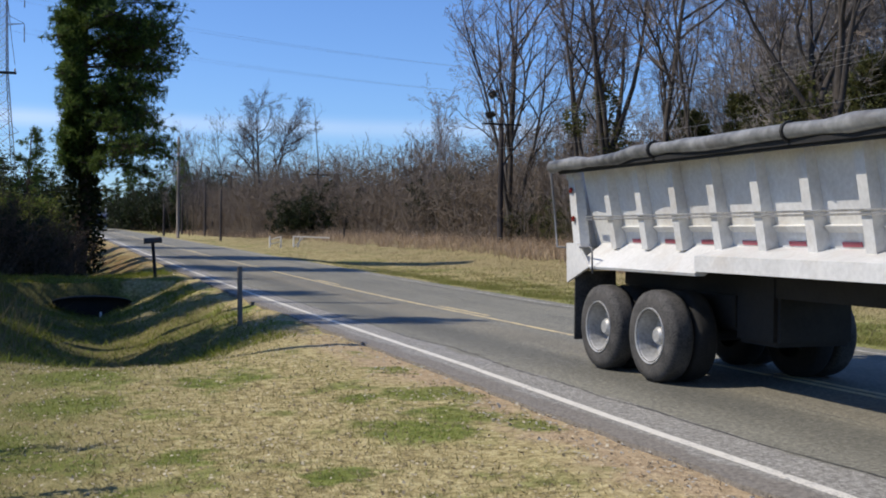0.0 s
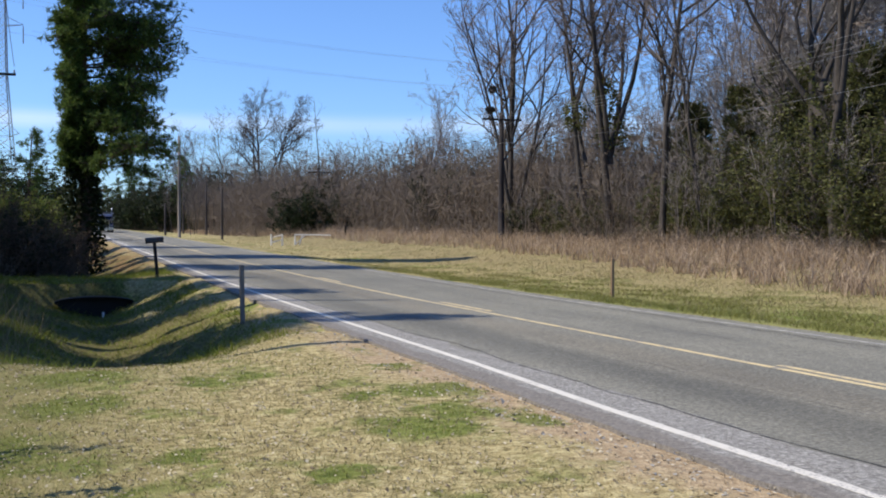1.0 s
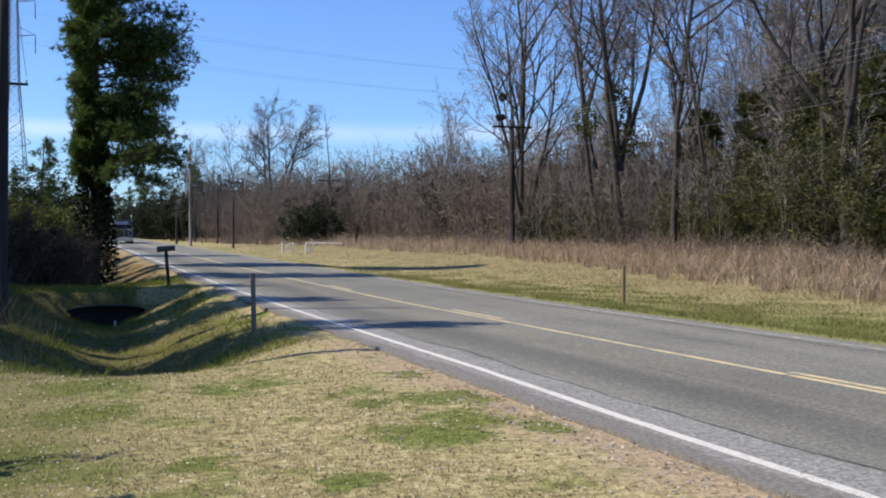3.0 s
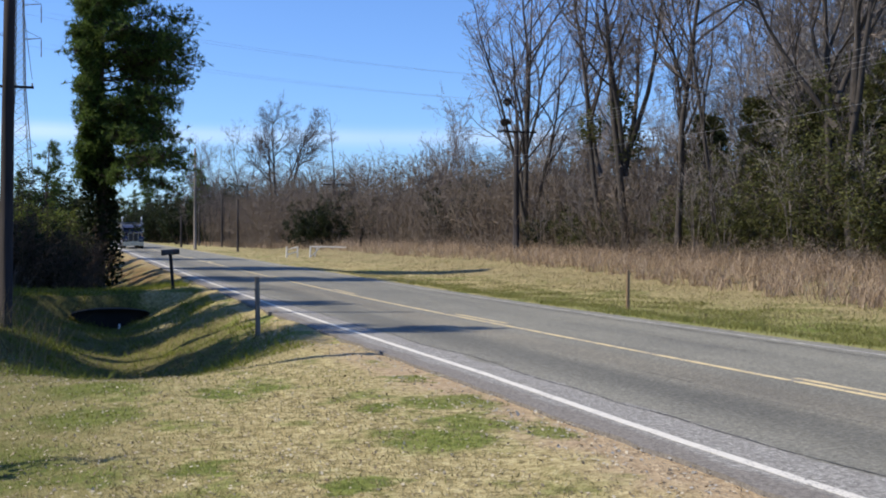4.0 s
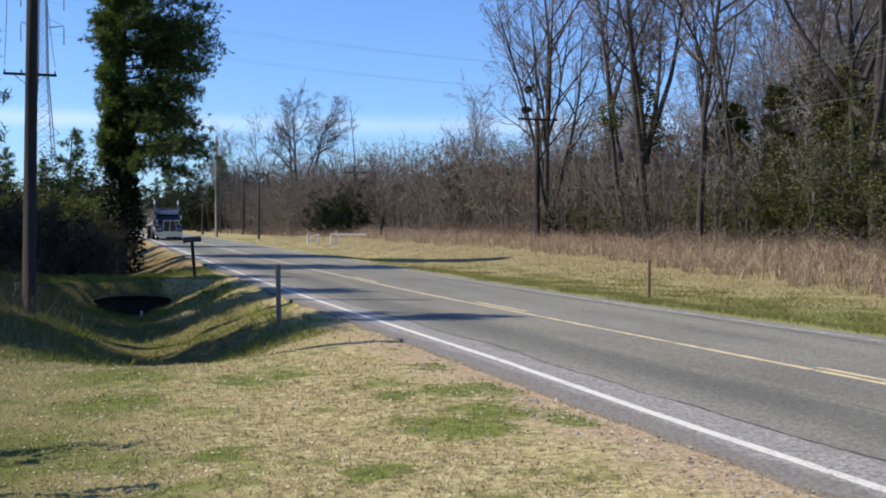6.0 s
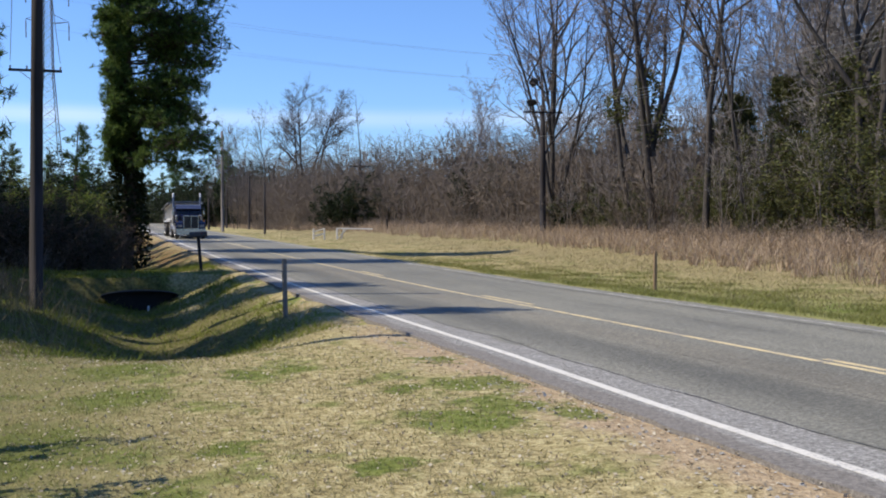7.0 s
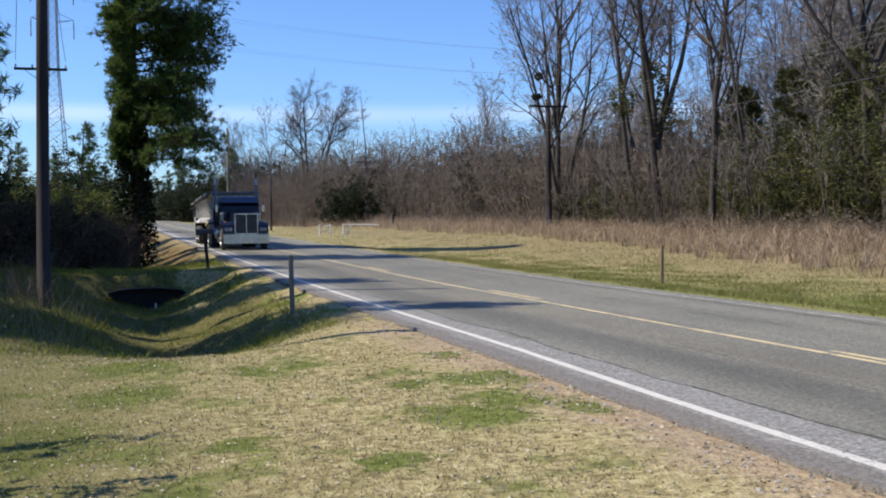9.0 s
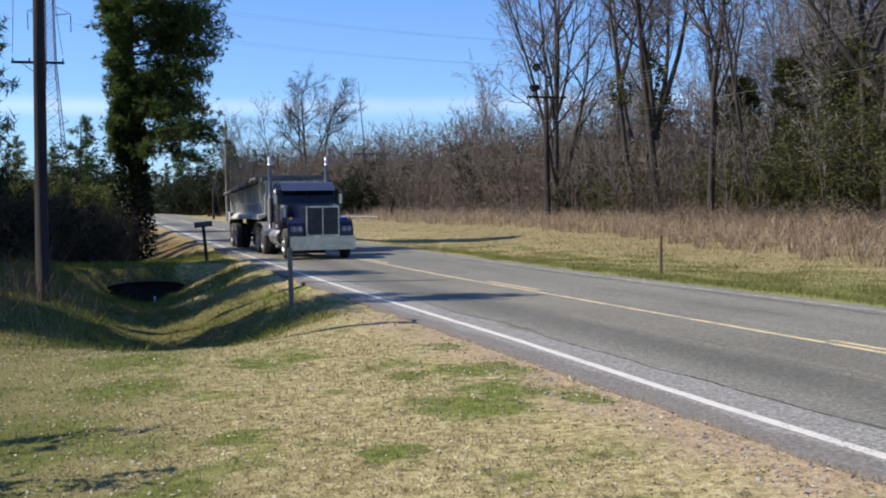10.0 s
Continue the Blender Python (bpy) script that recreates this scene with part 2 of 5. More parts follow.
M_MOWN = leafy("mown_dry_grass", (0.15, 0.125, 0.06), (0.37, 0.305, 0.175), 0.7, 0.3)
M_GREEN = leafy("short_green_grass", (0.095, 0.122, 0.018), (0.27, 0.30, 0.05), 0.6, 0.35)
M_VERGE = leafy("far_verge_grass", (0.11, 0.122, 0.032), (0.32, 0.315, 0.095), 0.6, 0.3)
M_LITTER = leafy("fallen_leaves", (0.16, 0.115, 0.07), (0.7, 0.62, 0.46), 0.7, 0.2)
M_POLE = surface("creosoted_pole_wood", (0.010, 0.008, 0.009), (0.036, 0.028, 0.027), 1.2, 18, 0.9, relief=0.5, depth=0.01, stretch=(1, 1, 0.08))
M_POSTWOOD = surface("weathered_post_wood", (0.09, 0.08, 0.07), (0.27, 0.23, 0.19), 2.0, 25, 0.9, relief=0.5, depth=0.006, stretch=(1, 1, 0.12))
M_TANPOST = surface("tan_post_wood", (0.17, 0.11, 0.06), (0.36, 0.25, 0.15), 2.0, 25, 0.9, relief=0.4, depth=0.006, stretch=(1, 1, 0.12))
M_MAIL = surface("dull_black_metal", (0.02, 0.02, 0.022), (0.06, 0.06, 0.065), 3.0, 30, 0.5, 0.3, 0.1)
M_STEEL = surface("galvanised_steel", (0.10, 0.105, 0.115), (0.20, 0.205, 0.22), 2.0, 20, 0.6, 0.3, 0.0)
M_WIRE = surface("aluminium_wire", (0.2, 0.2, 0.2), (0.36, 0.36, 0.36), 2.0, 20, 0.45, 0.6, 0.0)
M_TRAILER = surface("white_trailer_paint", (0.5, 0.5, 0.49), (0.66, 0.66, 0.645), 1.2, 22, 0.38, 0.0, 0.05, 0.004, dirt=(0.42, 0.36, 0.29), dirt_amount=0.35)
M_TARP = surface("silver_grey_tarp", (0.06, 0.062, 0.062), (0.30, 0.305, 0.30), 1.1, 7, 0.45, 0.0, 0.5, 0.03, dirt=(0.07, 0.065, 0.06), dirt_amount=0.7)
M_BLUE = surface("dark_blue_paint", (0.006, 0.009, 0.03), (0.011, 0.016, 0.05), 1.5, 25, 0.22, 0.0, 0.0)
M_VISOR = surface("blue_grey_visor_paint", (0.045, 0.06, 0.115), (0.07, 0.09, 0.165), 1.5, 25, 0.35, 0.0, 0.0)
M_CHROME = surface("dulled_chrome", (0.32, 0.32, 0.31), (0.55, 0.545, 0.52), 3.0, 30, 0.25, 0.9, 0.05, 0.002, dirt=(0.2, 0.17, 0.14), dirt_amount=0.4)
M_ALU = surface("road_grimed_aluminium", (0.45, 0.45, 0.45), (0.68, 0.68, 0.67), 3.0, 30, 0.35, 0.75, 0.05, 0.002, dirt=(0.24, 0.2, 0.16), dirt_amount=0.5)
M_RIM = surface("dusty_grey_steel_rim", (0.26, 0.26, 0.255), (0.5, 0.5, 0.49), 4.0, 25, 0.45, 0.25, 0.1, 0.003)
M_GRILLE = surface("dark_grille_mesh", (0.02, 0.022, 0.024), (0.06, 0.062, 0.065), 6.0, 60, 0.5, 0.4, 0.3, 0.01)
# Tyre rubber blackened to put the shade between the wheels into the colour
M_RUBBER_SHADED = surface("shade_black_tyre_rubber", (0.006, 0.006, 0.006), (0.018, 0.017, 0.016), 5.0, 40, 0.9, 0.0, 0.3, 0.005)
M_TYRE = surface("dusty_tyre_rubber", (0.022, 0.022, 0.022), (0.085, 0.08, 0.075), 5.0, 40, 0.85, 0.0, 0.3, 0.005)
M_BLACK = surface("greasy_black_chassis", (0.005, 0.005, 0.005), (0.016, 0.015, 0.014), 3.0, 25, 0.7, 0.0, 0.2, 0.005)
M_RED = surface("red_lens", (0.12, 0.012, 0.01), (0.2, 0.02, 0.015), 4.0, 20, 0.25, 0.0, 0.0)
M_REDTAPE = surface("red_reflective_tape", (0.26, 0.05, 0.07), (0.38, 0.09, 0.12), 4.0, 20, 0.4, 0.0, 0.0)
M_AMBER = surface("amber_lens", (0.6, 0.25, 0.03), (0.75, 0.4, 0.06), 4.0, 20, 0.2, 0.0, 0.0)
M_LENS = surface("clear_headlight_lens", (0.2, 0.21, 0.22), (0.36, 0.37, 0.38), 4.0, 20, 0.1, 0.2, 0.0)
M_STACK = surface("sooty_chrome", (0.10, 0.10, 0.105), (0.24, 0.24, 0.25), 3.0, 30, 0.3, 0.8, 0.05, 0.002)
M_GLASS = glass_material()
M_FENCE = surface("white_painted_pipe", (0.62, 0.6, 0.56), (0.8, 0.78, 0.74), 2.0, 25, 0.6, 0.0, 0.1)
M_HOUSE = surface("pale_siding", (0.5, 0.49, 0.46), (0.65, 0.64, 0.6), 1.0, 12, 0.7)
M_ROOF = surface("grey_shingle_roof", (0.07, 0.07, 0.075), (0.16, 0.155, 0.15), 1.0, 8, 0.9)
M_CONCRETE = surface("stained_concrete", (0.24, 0.23, 0.2), (0.42, 0.4, 0.36), 1.5, 20, 0.9)
# Near-black colour puts the shade inside the culvert into its surfaces
M_PIPEHOLE = surface("culvert_shade_black", (0.004, 0.0035, 0.003), (0.013, 0.011, 0.009), 2.0, 20, 0.8)
M_PLASTIC = surface("white_plastic", (0.7, 0.7, 0.7), (0.82, 0.82, 0.82), 3.0, 20, 0.5, 0.0, 0.0)


# ---------------------------------------------------------------- mesh helpers
def smooth(a, b, v):
    s = min(1.0, max(0.0, (v - a) / (b - a)))
    return s * s * (3 - 2 * s)


def mesh_of(name, verts, faces, mat, soft=False):
    me = bpy.data.meshes.new(name)
    me.from_pydata([tuple(v) for v in verts], [], faces)
    if soft:
        me.shade_smooth()
    me.materials.append(mat)
    return me


def mesh_ob(name, verts, faces, mat, parent=None, soft=False, label=""):
    ob = new(name, mesh_of(name, verts, faces, mat, soft))
    ob.parent = parent
    return tagged(ob, label)


def part(name, bm, mat, parent=None, label="", soft=False):
    me = bpy.data.meshes.new(name)
    bmesh.ops.recalc_face_normals(bm, faces=bm.faces)
    bm.to_mesh(me)
    bm.free()
    if soft:
        me.shade_smooth()
    me.materials.append(mat)
    ob = new(name, me)
    ob.parent = parent
    return tagged(ob, label)


def bm_box(x0, x1, y0, y1, z0, z1, bevel=0.0, bm=None):
    b = bm or bmesh.new()
    r = bmesh.ops.create_cube(b, size=1.0)
    for v in r["verts"]:
        v.co = ((x0 + x1) / 2 + v.co.x * (x1 - x0), (y0 + y1) / 2 + v.co.y * (y1 - y0), (z0 + z1) / 2 + v.co.z * (z1 - z0))
    if bevel:
        e = list({e for v in r["verts"] for e in v.link_edges})
        bmesh.ops.bevel(b, geom=e, offset=bevel, segments=2, affect="EDGES")
    return b


def bm_prism(profile, a, b_, along="x", bm=None):
    """A profile of (u, v) pairs drawn along one axis: along x the pair is (y, z), along y it is (x, z)."""
    b = bm or bmesh.new()
    at = (lambda s, u, v: (s, u, v)) if along == "x" else (lambda s, u, v: (u, s, v))
    lo = [b.verts.new(at(a, u, v)) for u, v in profile]
    hi = [b.verts.new(at(b_, u, v)) for u, v in profile]
    b.faces.new(lo), b.faces.new(hi)
    k = len(profile)
    for i in range(k):
        b.faces.new((lo[i], lo[(i + 1) % k], hi[(i + 1) % k], hi[i]))
    return b


def bm_lathe(profile, axis_="x", segs=28, bm=None, centre=(0, 0, 0), capped=True):
    """Turns (along, radius) pairs round an axis."""
    b = bm or bmesh.new()
    rings = []
    for s, r in profile:
        ring = []
        for i in range(segs):
            a = 2 * math.pi * i / segs
            c, d = r * math.cos(a), r * math.sin(a)
            p = (s, c, d) if axis_ == "x" else (c, s, d) if axis_ == "y" else (c, d, s)
            ring.append(b.verts.new(Vector(p) + Vector(centre)))
        rings.append(ring)
    for p, q in zip(rings, rings[1:]):
        for i in range(segs):
            b.faces.new((p[i], p[(i + 1) % segs], q[(i + 1) % segs], q[i]))
    for end in (rings[0], rings[-1]):
        if capped:
            b.faces.new(end)
    return b


def tube_data(paths, sides=6):
    """Tapered tubes along paths of (points, radii): verts and faces."""
    V, F = [], []
    for pts, rad in paths:
        pts = [Vector(p) for p in pts]
        base = len(V)
        for i, p in enumerate(pts):
            d = (pts[min(i + 1, len(pts) - 1)] - pts[max(i - 1, 0)]).normalized()
            u = d.orthogonal() if abs(d.z) > 0.999 else d.cross(Vector((0, 0, 1))).normalized()
            if i and u.dot(last) < 0:
                u = -u
            last = u
            w = d.cross(u)
            for k in range(sides):
                a = 2 * math.pi * k / sides
                V.append(p + (u * math.cos(a) + w * math.sin(a)) * rad[i])
            if i:
                o = base + (i - 1) * sides
                F += [(o + k, o + (k + 1) % sides, o + sides + (k + 1) % sides, o + sides + k) for k in range(sides)]
        F.append(tuple(range(base, base + sides)))
        F.append(tuple(range(len(V) - sides, len(V))))
    return V, F


def twig_data(segs, fine=0.0):
    """Three-sided slivers from rows of (start, end, r0, r1), without end caps; those thinner than fine are single blades."""
    A = np.array([(*s[0], *s[1], s[2], s[3]) for s in segs], float)
    p, q, r0, r1 = A[:, 0:3], A[:, 3:6], A[:, 6:7], A[:, 7:8]
    d = q - p
    d /= np.linalg.norm(d, axis=1, keepdims=True) + 1e-9
    ref = np.where(np.abs(d[:, 2:3]) > 0.9, np.array([[1.0, 0, 0]]), np.array([[0, 0, 1.0]]))
    u = np.cross(d, ref)
    u /= np.linalg.norm(u, axis=1, keepdims=True) + 1e-9
    w = np.cross(d, u)
    if fine:
        slim = A[:, 6] < fine
        V0, F0 = twig_data([q_ for q_, k_ in zip(segs, slim) if not k_]) if not slim.all() else ([], [])
        turn = np.random.default_rng(len(segs)).uniform(0, 6.283, (len(A), 1))
        v = u * np.cos(turn) + w * np.sin(turn)
        B = np.stack([p - v * r0, p + v * r0, q + v * r1, q - v * r1], 1)[slim].reshape(-1, 3)
        return V0 + B.tolist(), F0 + (len(V0) + np.arange(int(slim.sum()))[:, None] * 4 + np.array([[0, 1, 2, 3]])).tolist()
    rows = []
    for c, s in ((1, 0), (-0.5, 0.866), (-0.5, -0.866)):
        rows.append(p + (u * c + w * s) * r0)
    for c, s in ((1, 0), (-0.5, 0.866), (-0.5, -0.866)):
        rows.append(q + (u * c + w * s) * r1)
    V = np.stack(rows, 1).reshape(-1, 3)
    o = np.arange(len(A))[:, None] * 6
    F = np.concatenate([o + np.array([[0, 1, 4, 3]]), o + np.array([[1, 2, 5, 4]]), o + np.array([[2, 0, 3, 5]])])
    return V.tolist(), F.tolist()


def leaf_data(rng, pts, size, longer=1.6, lift=0.5, slim=False, flat=False):
    """Small folded leaves at points: two triangles each, at any turn."""
    pts = np.asarray(pts, float)
    k = len(pts)
    a = rng.normal(size=(k, 3))
    a[:, 2] *= lift
    a /= np.linalg.norm(a, axis=1, keepdims=True)
    b = np.cross(a, rng.normal(size=(k, 3)) * (0.3 if flat else 1.0) + np.array([[0, 0, 1.0 if flat else 0.0]]))
    b /= np.linalg.norm(b, axis=1, keepdims=True)
    s = size * rng.uniform(0.6, 1.4, (k, 1))
    if slim:
        V = np.stack([pts - a * s * longer / 2, pts + b * s * 0.6, pts + a * s * longer / 2], 1).reshape(-1, 3)
        return V.tolist(), (np.arange(k)[:, None] * 3 + np.array([[0, 1, 2]])).tolist()
    V = np.stack([pts - a * s * longer / 2, pts + b * s * 0.5, pts + a * s * longer / 2, pts - b * s * 0.5], 1).reshape(-1, 3)
    F = (np.arange(k)[:, None] * 4 + np.array([[0, 1, 2, 3]])).tolist()
    return V.tolist(), F


def blade_data(rng, pts, height, width, lean=0.35, bend=0.3):
    """Grass blades: a quad and a tip each."""
    pts = np.asarray(pts, float)
    k = len(pts)
    h = height * rng.uniform(0.5, 1.3, (k, 1)) if np.isscalar(height) else np.asarray(height)[:, None]
    t = rng.uniform(0, 2 * np.pi, k)
    side = np.stack([np.cos(t), np.sin(t), np.zeros(k)], 1) * width * rng.uniform(0.6, 1.3, (k, 1)) / 2
    l = rng.normal(size=(k, 3)) * lean
    l[:, 2] = 1
    l /= np.linalg.norm(l, axis=1, keepdims=True)
    mid = pts + l * h * 0.55
    tip = pts + l * h + np.stack([rng.normal(size=k), rng.normal(size=k), -np.abs(rng.normal(size=k)) * 0.4], 1) * h * bend
    if width < 0.025:
        return np.stack([pts - side, pts + side, tip], 1).reshape(-1, 3).tolist(), (np.arange(k)[:, None] * 3 + np.array([[0, 1, 2]])).tolist()
    V = np.stack([pts - side, pts + side, mid + side * 0.7, mid - side * 0.7, tip], 1).reshape(-1, 3)
    o = np.arange(k)[:, None] * 5
    F = (o + np.array([[0, 1, 2, 3]])).tolist() + (o + np.array([[3, 2, 4]])).tolist()
    return V.tolist(), F


# ---------------------------------------------------------------- ground and road
ROAD_L, ROAD_R = 4.40, 11.75


def rise(y):
    """Height of the road along its way: level, then a gentle climb, then over a crest."""
    u = y - 27.0
    z = 0.0108 * 0.5 * (u + math.sqrt(u * u + 80.0))
    return z if y < 225 else z - 0.0004 * (y - 225) ** 2 if y < 265 else z - 0.64 - 0.032 * (y - 265)


def ground_z(x, y):
    z = rise(y)
    if x < ROAD_L:
        d = ROAD_L - x
        z -= 0.024 * min(d, 6)
        fill = smooth(36.9, 37.5, y) * (1 - smooth(41.5, 45, y))
        ditch = smooth(13.5, 22.5, y) * (1 - 0.92 * fill)
        c = 1.2 - 0.004 * (y - 20)
        lin = min(1.0, max(0.0, (4.35 - x) / (4.35 - c))) if x > c else min(1.0, max(0.0, (x - c + 3.6) / 3.6))
        w = 0.55 * lin + 0.45 * smooth(0, 1, lin)
        z -= 1.15 * ditch * w
        z += ditch * (0.18 * noise.noise((x * 0.45, y * 0.3, 8.0)) + 0.1 * noise.noise((x * 1.3, y * 0.9, 6.0)))
        if x < -5:
            z += 0.02 * min(-5 - x, 30)
        z += smooth(0, 0.6, d) * (0.05 * noise.noise((x * 0.6, y * 0.6, 3.0)) + 0.02 * noise.noise((x * 2.2, y * 2.2, 5.0)))
        z += 0.0 if d > 0.3 else -0.03
    elif x > ROAD_R:
        d = x - ROAD_R
        z -= 0.22 * smooth(0, 3.0, d) - 0.85 * smooth(5, 18, d)
        z += smooth(0.3, 1.5, d) * (0.05 * noise.noise((x * 0.6, y * 0.6, 3.0)) + 0.02 * noise.noise((x * 2.2, y * 2.2, 5.0)))
    else:
        z -= 0.05
    return z


def axis_steps(*spans):
    return [float(v) for a, b, s in spans for v in np.arange(a, b - 1e-6, s)]


XS = axis_steps((-900, -60, 60), (-60, -12, 4), (-12, -5, 0.5), (-5, 4.2, 0.2)) + [4.2, 4.3, 4.44, 4.6, 8.3, 11.5, 11.7, 11.85, 12.0, 12.2] + axis_steps((12.4, 16, 0.4), (16, 40, 2), (40, 100, 10), (100, 1001, 90))
YS = axis_steps((-320, -20, 30), (-20, 4, 2), (4, 50, 0.25), (50, 90, 1), (90, 130, 2), (130, 300, 7), (300, 3000, 150))
nx = len(XS)
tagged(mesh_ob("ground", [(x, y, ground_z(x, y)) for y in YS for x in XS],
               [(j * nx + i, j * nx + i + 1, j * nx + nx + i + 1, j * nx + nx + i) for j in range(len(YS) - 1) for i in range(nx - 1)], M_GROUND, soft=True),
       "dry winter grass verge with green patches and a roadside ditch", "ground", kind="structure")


def ribbon(name, x0, x1, y0, y1, z, mat, step=2.0, thick=0.0, wander=0.0, drift=None):
    k = max(2, int((y1 - y0) / step) + 1)
    V = []
    for i, y in enumerate(np.linspace(y0, y1, k)):
        y = float(y)
        off = float(np.interp(y, *drift)) if drift else 0.0
        s0 = off + wander * noise.noise((x0, y * 1.7, 1.0))
        s1 = off + wander * noise.noise((x1, y * 1.7, 7.0))
        V += [(x0 + s0, y, rise(y) + z), (x1 + s1, y, rise(y) + z), (x0 + s0, y, rise(y) + z - thick), (x1 + s1, y, rise(y) + z - thick)]
    F = []
    for i in range(k - 1):
        a, b = 4 * i, 4 * i + 4
        F += [(a, a + 1, b + 1, b), (a, b, b + 2, a + 2), (a + 1, a + 3, b + 3, b + 1)]
    return mesh_ob(name, V, F, mat)


tagged(ribbon("road", ROAD_L - 0.02, ROAD_R, -300, 300, 0.0, M_ROAD, 0.25, 0.12, 0.07), "worn grey asphalt two-lane country road", "road", kind="structure")
tagged(ribbon("edge_line", 4.84, 4.945, -80, 290, 0.005, M_WHITE, 0.5, 0.004, 0.014, ((6, 8.5, 13, 25, 45), (-0.1, -0.1, 0.01, 0.02, -0.02))), "worn white edge line painted on asphalt", "road marking", "edge lines", "structure")
tagged(ribbon("edge_line", 11.28, 11.37, -80, 290, 0.005, M_FADED, 0.5, 0.004, 0.012), "faint white edge line along the far side", "road marking", "edge lines", "structure")
CENTRE_DRIFT = ((10, 20, 27, 45), (0.04, 0.03, -0.06, -0.12))
tagged(ribbon("center_line", 8.07, 8.165, -80, 290, 0.005, M_YELLOW, 0.5, 0.004, 0.01, CENTRE_DRIFT), "solid yellow centre line painted on asphalt", "road marking", "centre lines", "structure")
tagged(ribbon("center_line", 8.31, 8.405, -80, 11.3, 0.005, M_YELLOW, 0.5, 0.004, 0.01), "second yellow centre line painted on asphalt", "road marking", "centre lines", "structure")
for a, b_ in ((20.8, 23.8), (33.0, 36.0), (45.0, 48.0), (57, 60), (69, 72), (81, 84)):
    tagged(ribbon("center_line", 8.31, 8.405, a, b_, 0.005, M_YELLOW, 0.5, 0.004, 0.01, CENTRE_DRIFT), "short yellow dash beside the centre line", "road marking", "centre lines", "structure")

# cracks in the asphalt: the old seam and a few along the lanes
crack_rng = random.Random(5)
for x0, ya, yb, w in ((5.38, 3, 34, 0.022), (11.0, 8, 45, 0.03), (9.7, 14, 30, 0.014), (6.9, 5, 13, 0.01)):
    V, F, y, i = [], [], ya, 0
    while y < yb:
        x = x0 + 0.13 * noise.noise((x0, y * 0.55, 2.0)) + 0.05 * noise.noise((x0, y * 2.1, 4.0))
        h = w * (0.35 + crack_rng.random())
        V += [(x - h / 2, y, rise(y) + 0.004), (x + h / 2, y, rise(y) + 0.004)]
        if i:
            F.append((2 * i - 2, 2 * i - 1, 2 * i + 1, 2 * i))
        i += 1
        y += 0.16
    tagged(mesh_ob("crack", V, F, M_CRACK), "thin dark crack running along the asphalt", "crack", "road cracks", "structure")


# ---------------------------------------------------------------- trees
def grow(rng, p, d, length, r, level, thick, thin, prm):
    n = (9, 7, 4, 3, 1)[level]
    pts, rad = [p.copy()], [r]
    end_r = r * (0.25 if level else prm["taper"])
    for i in range(n):
        d = (d + Vector(rng.normal(0, prm["wander"][level], 3)) + Vector((0, 0, prm["up"][level]))).normalized()
        p = p + d * (length / n)
        pts.append(p.copy())
        rad.append(max(0.007, r + (end_r - r) * (i + 1) / n))
    if level <= 1 or r > 0.05:
        thick.append((pts, rad))
    else:
        thin += [(a, b, ra, rb) for a, b, ra, rb in zip(pts, pts[1:], rad, rad[1:])]
    if level >= prm["depth"]:
        return
    count = prm["kids"][level]
    for k in range(count):
        f = prm["bare"][level] + (1 - prm["bare"][level]) * (k + rng.uniform(0.1, 0.9)) / count
        i = min(n - 1, int(f * n))
        q = pts[i].lerp(pts[i + 1], f * n - i)
        dd = (pts[i + 1] - pts[i]).normalized()
        side = dd.orthogonal().normalized()
        side.rotate(Matrix.Rotation(rng.uniform(0, 6.283), 3, dd))
        a = radians(rng.uniform(*prm["angle"]))
        nd = dd * math.cos(a) + side * math.sin(a)
        nl = length * prm["ratio"][level] * rng.uniform(0.7, 1.2) * (1.15 - 0.6 * f)
        nr = max(0.0095, min(rad[i] * 0.72, nl * prm.get("stout", 0.0115) + 0.003))
        grow(rng, q, nd, nl, nr, level + 1, thick, thin, prm)


BARE = dict(taper=0.14, wander=(0.055, 0.17, 0.2, 0.22, 0.2), up=(0.05, 0.08, 0.06, 0.03, 0.02), depth=4, kids=(10, 6, 6, 7), bare=(0.36, 0.2, 0.15, 0.1),
            angle=(28, 58), ratio=(0.42, 0.52, 0.5, 0.48))


def bare_meshes(seed, height, r, stems, prm, bark, twig):
    """Trunk and crown meshes of a leafless tree. stems: (lean x, lean y, share of the height, start height)."""
    rng = np.random.default_rng(seed)
    thick, thin = [], []
    for lx, ly, share, z0 in stems:
        grow(rng, Vector((stems[0][0] * z0 * 0.9, stems[0][1] * z0 * 0.9, z0 - 0.3 if z0 == 0 else z0 - 0.25)), Vector((lx, ly, 1)).normalized(), height * share, r * (1.0 if z0 == 0 else 0.7), 0, thick, thin, prm)
    return mesh_of("trunk", *tube_data(thick, 5), bark, True), mesh_of("crown", *twig_data(thin, 0.022), twig)


def tree_thing(name, meshes, m, label, category="tree", group=""):
    e = new(name)
    e.matrix_basis = m
    for nm, me in meshes:
        o = new(nm, me)
        o.parent = e
        if nm not in ("trunk", "crown"):
            o["kind"] = "stuff"
    return tagged(e, label, category, group)


def planted(x, y, turn=0.0, size=1.0, sink=0.1, tilt=0.0):
    return Matrix.Translation((x, y, ground_z(x, y) - sink)) @ Euler((0, tilt, radians(turn))).to_matrix().to_4x4() @ Matrix.Diagonal((size, size, size, 1))


def prm(**kw):
    return {**BARE, **kw}


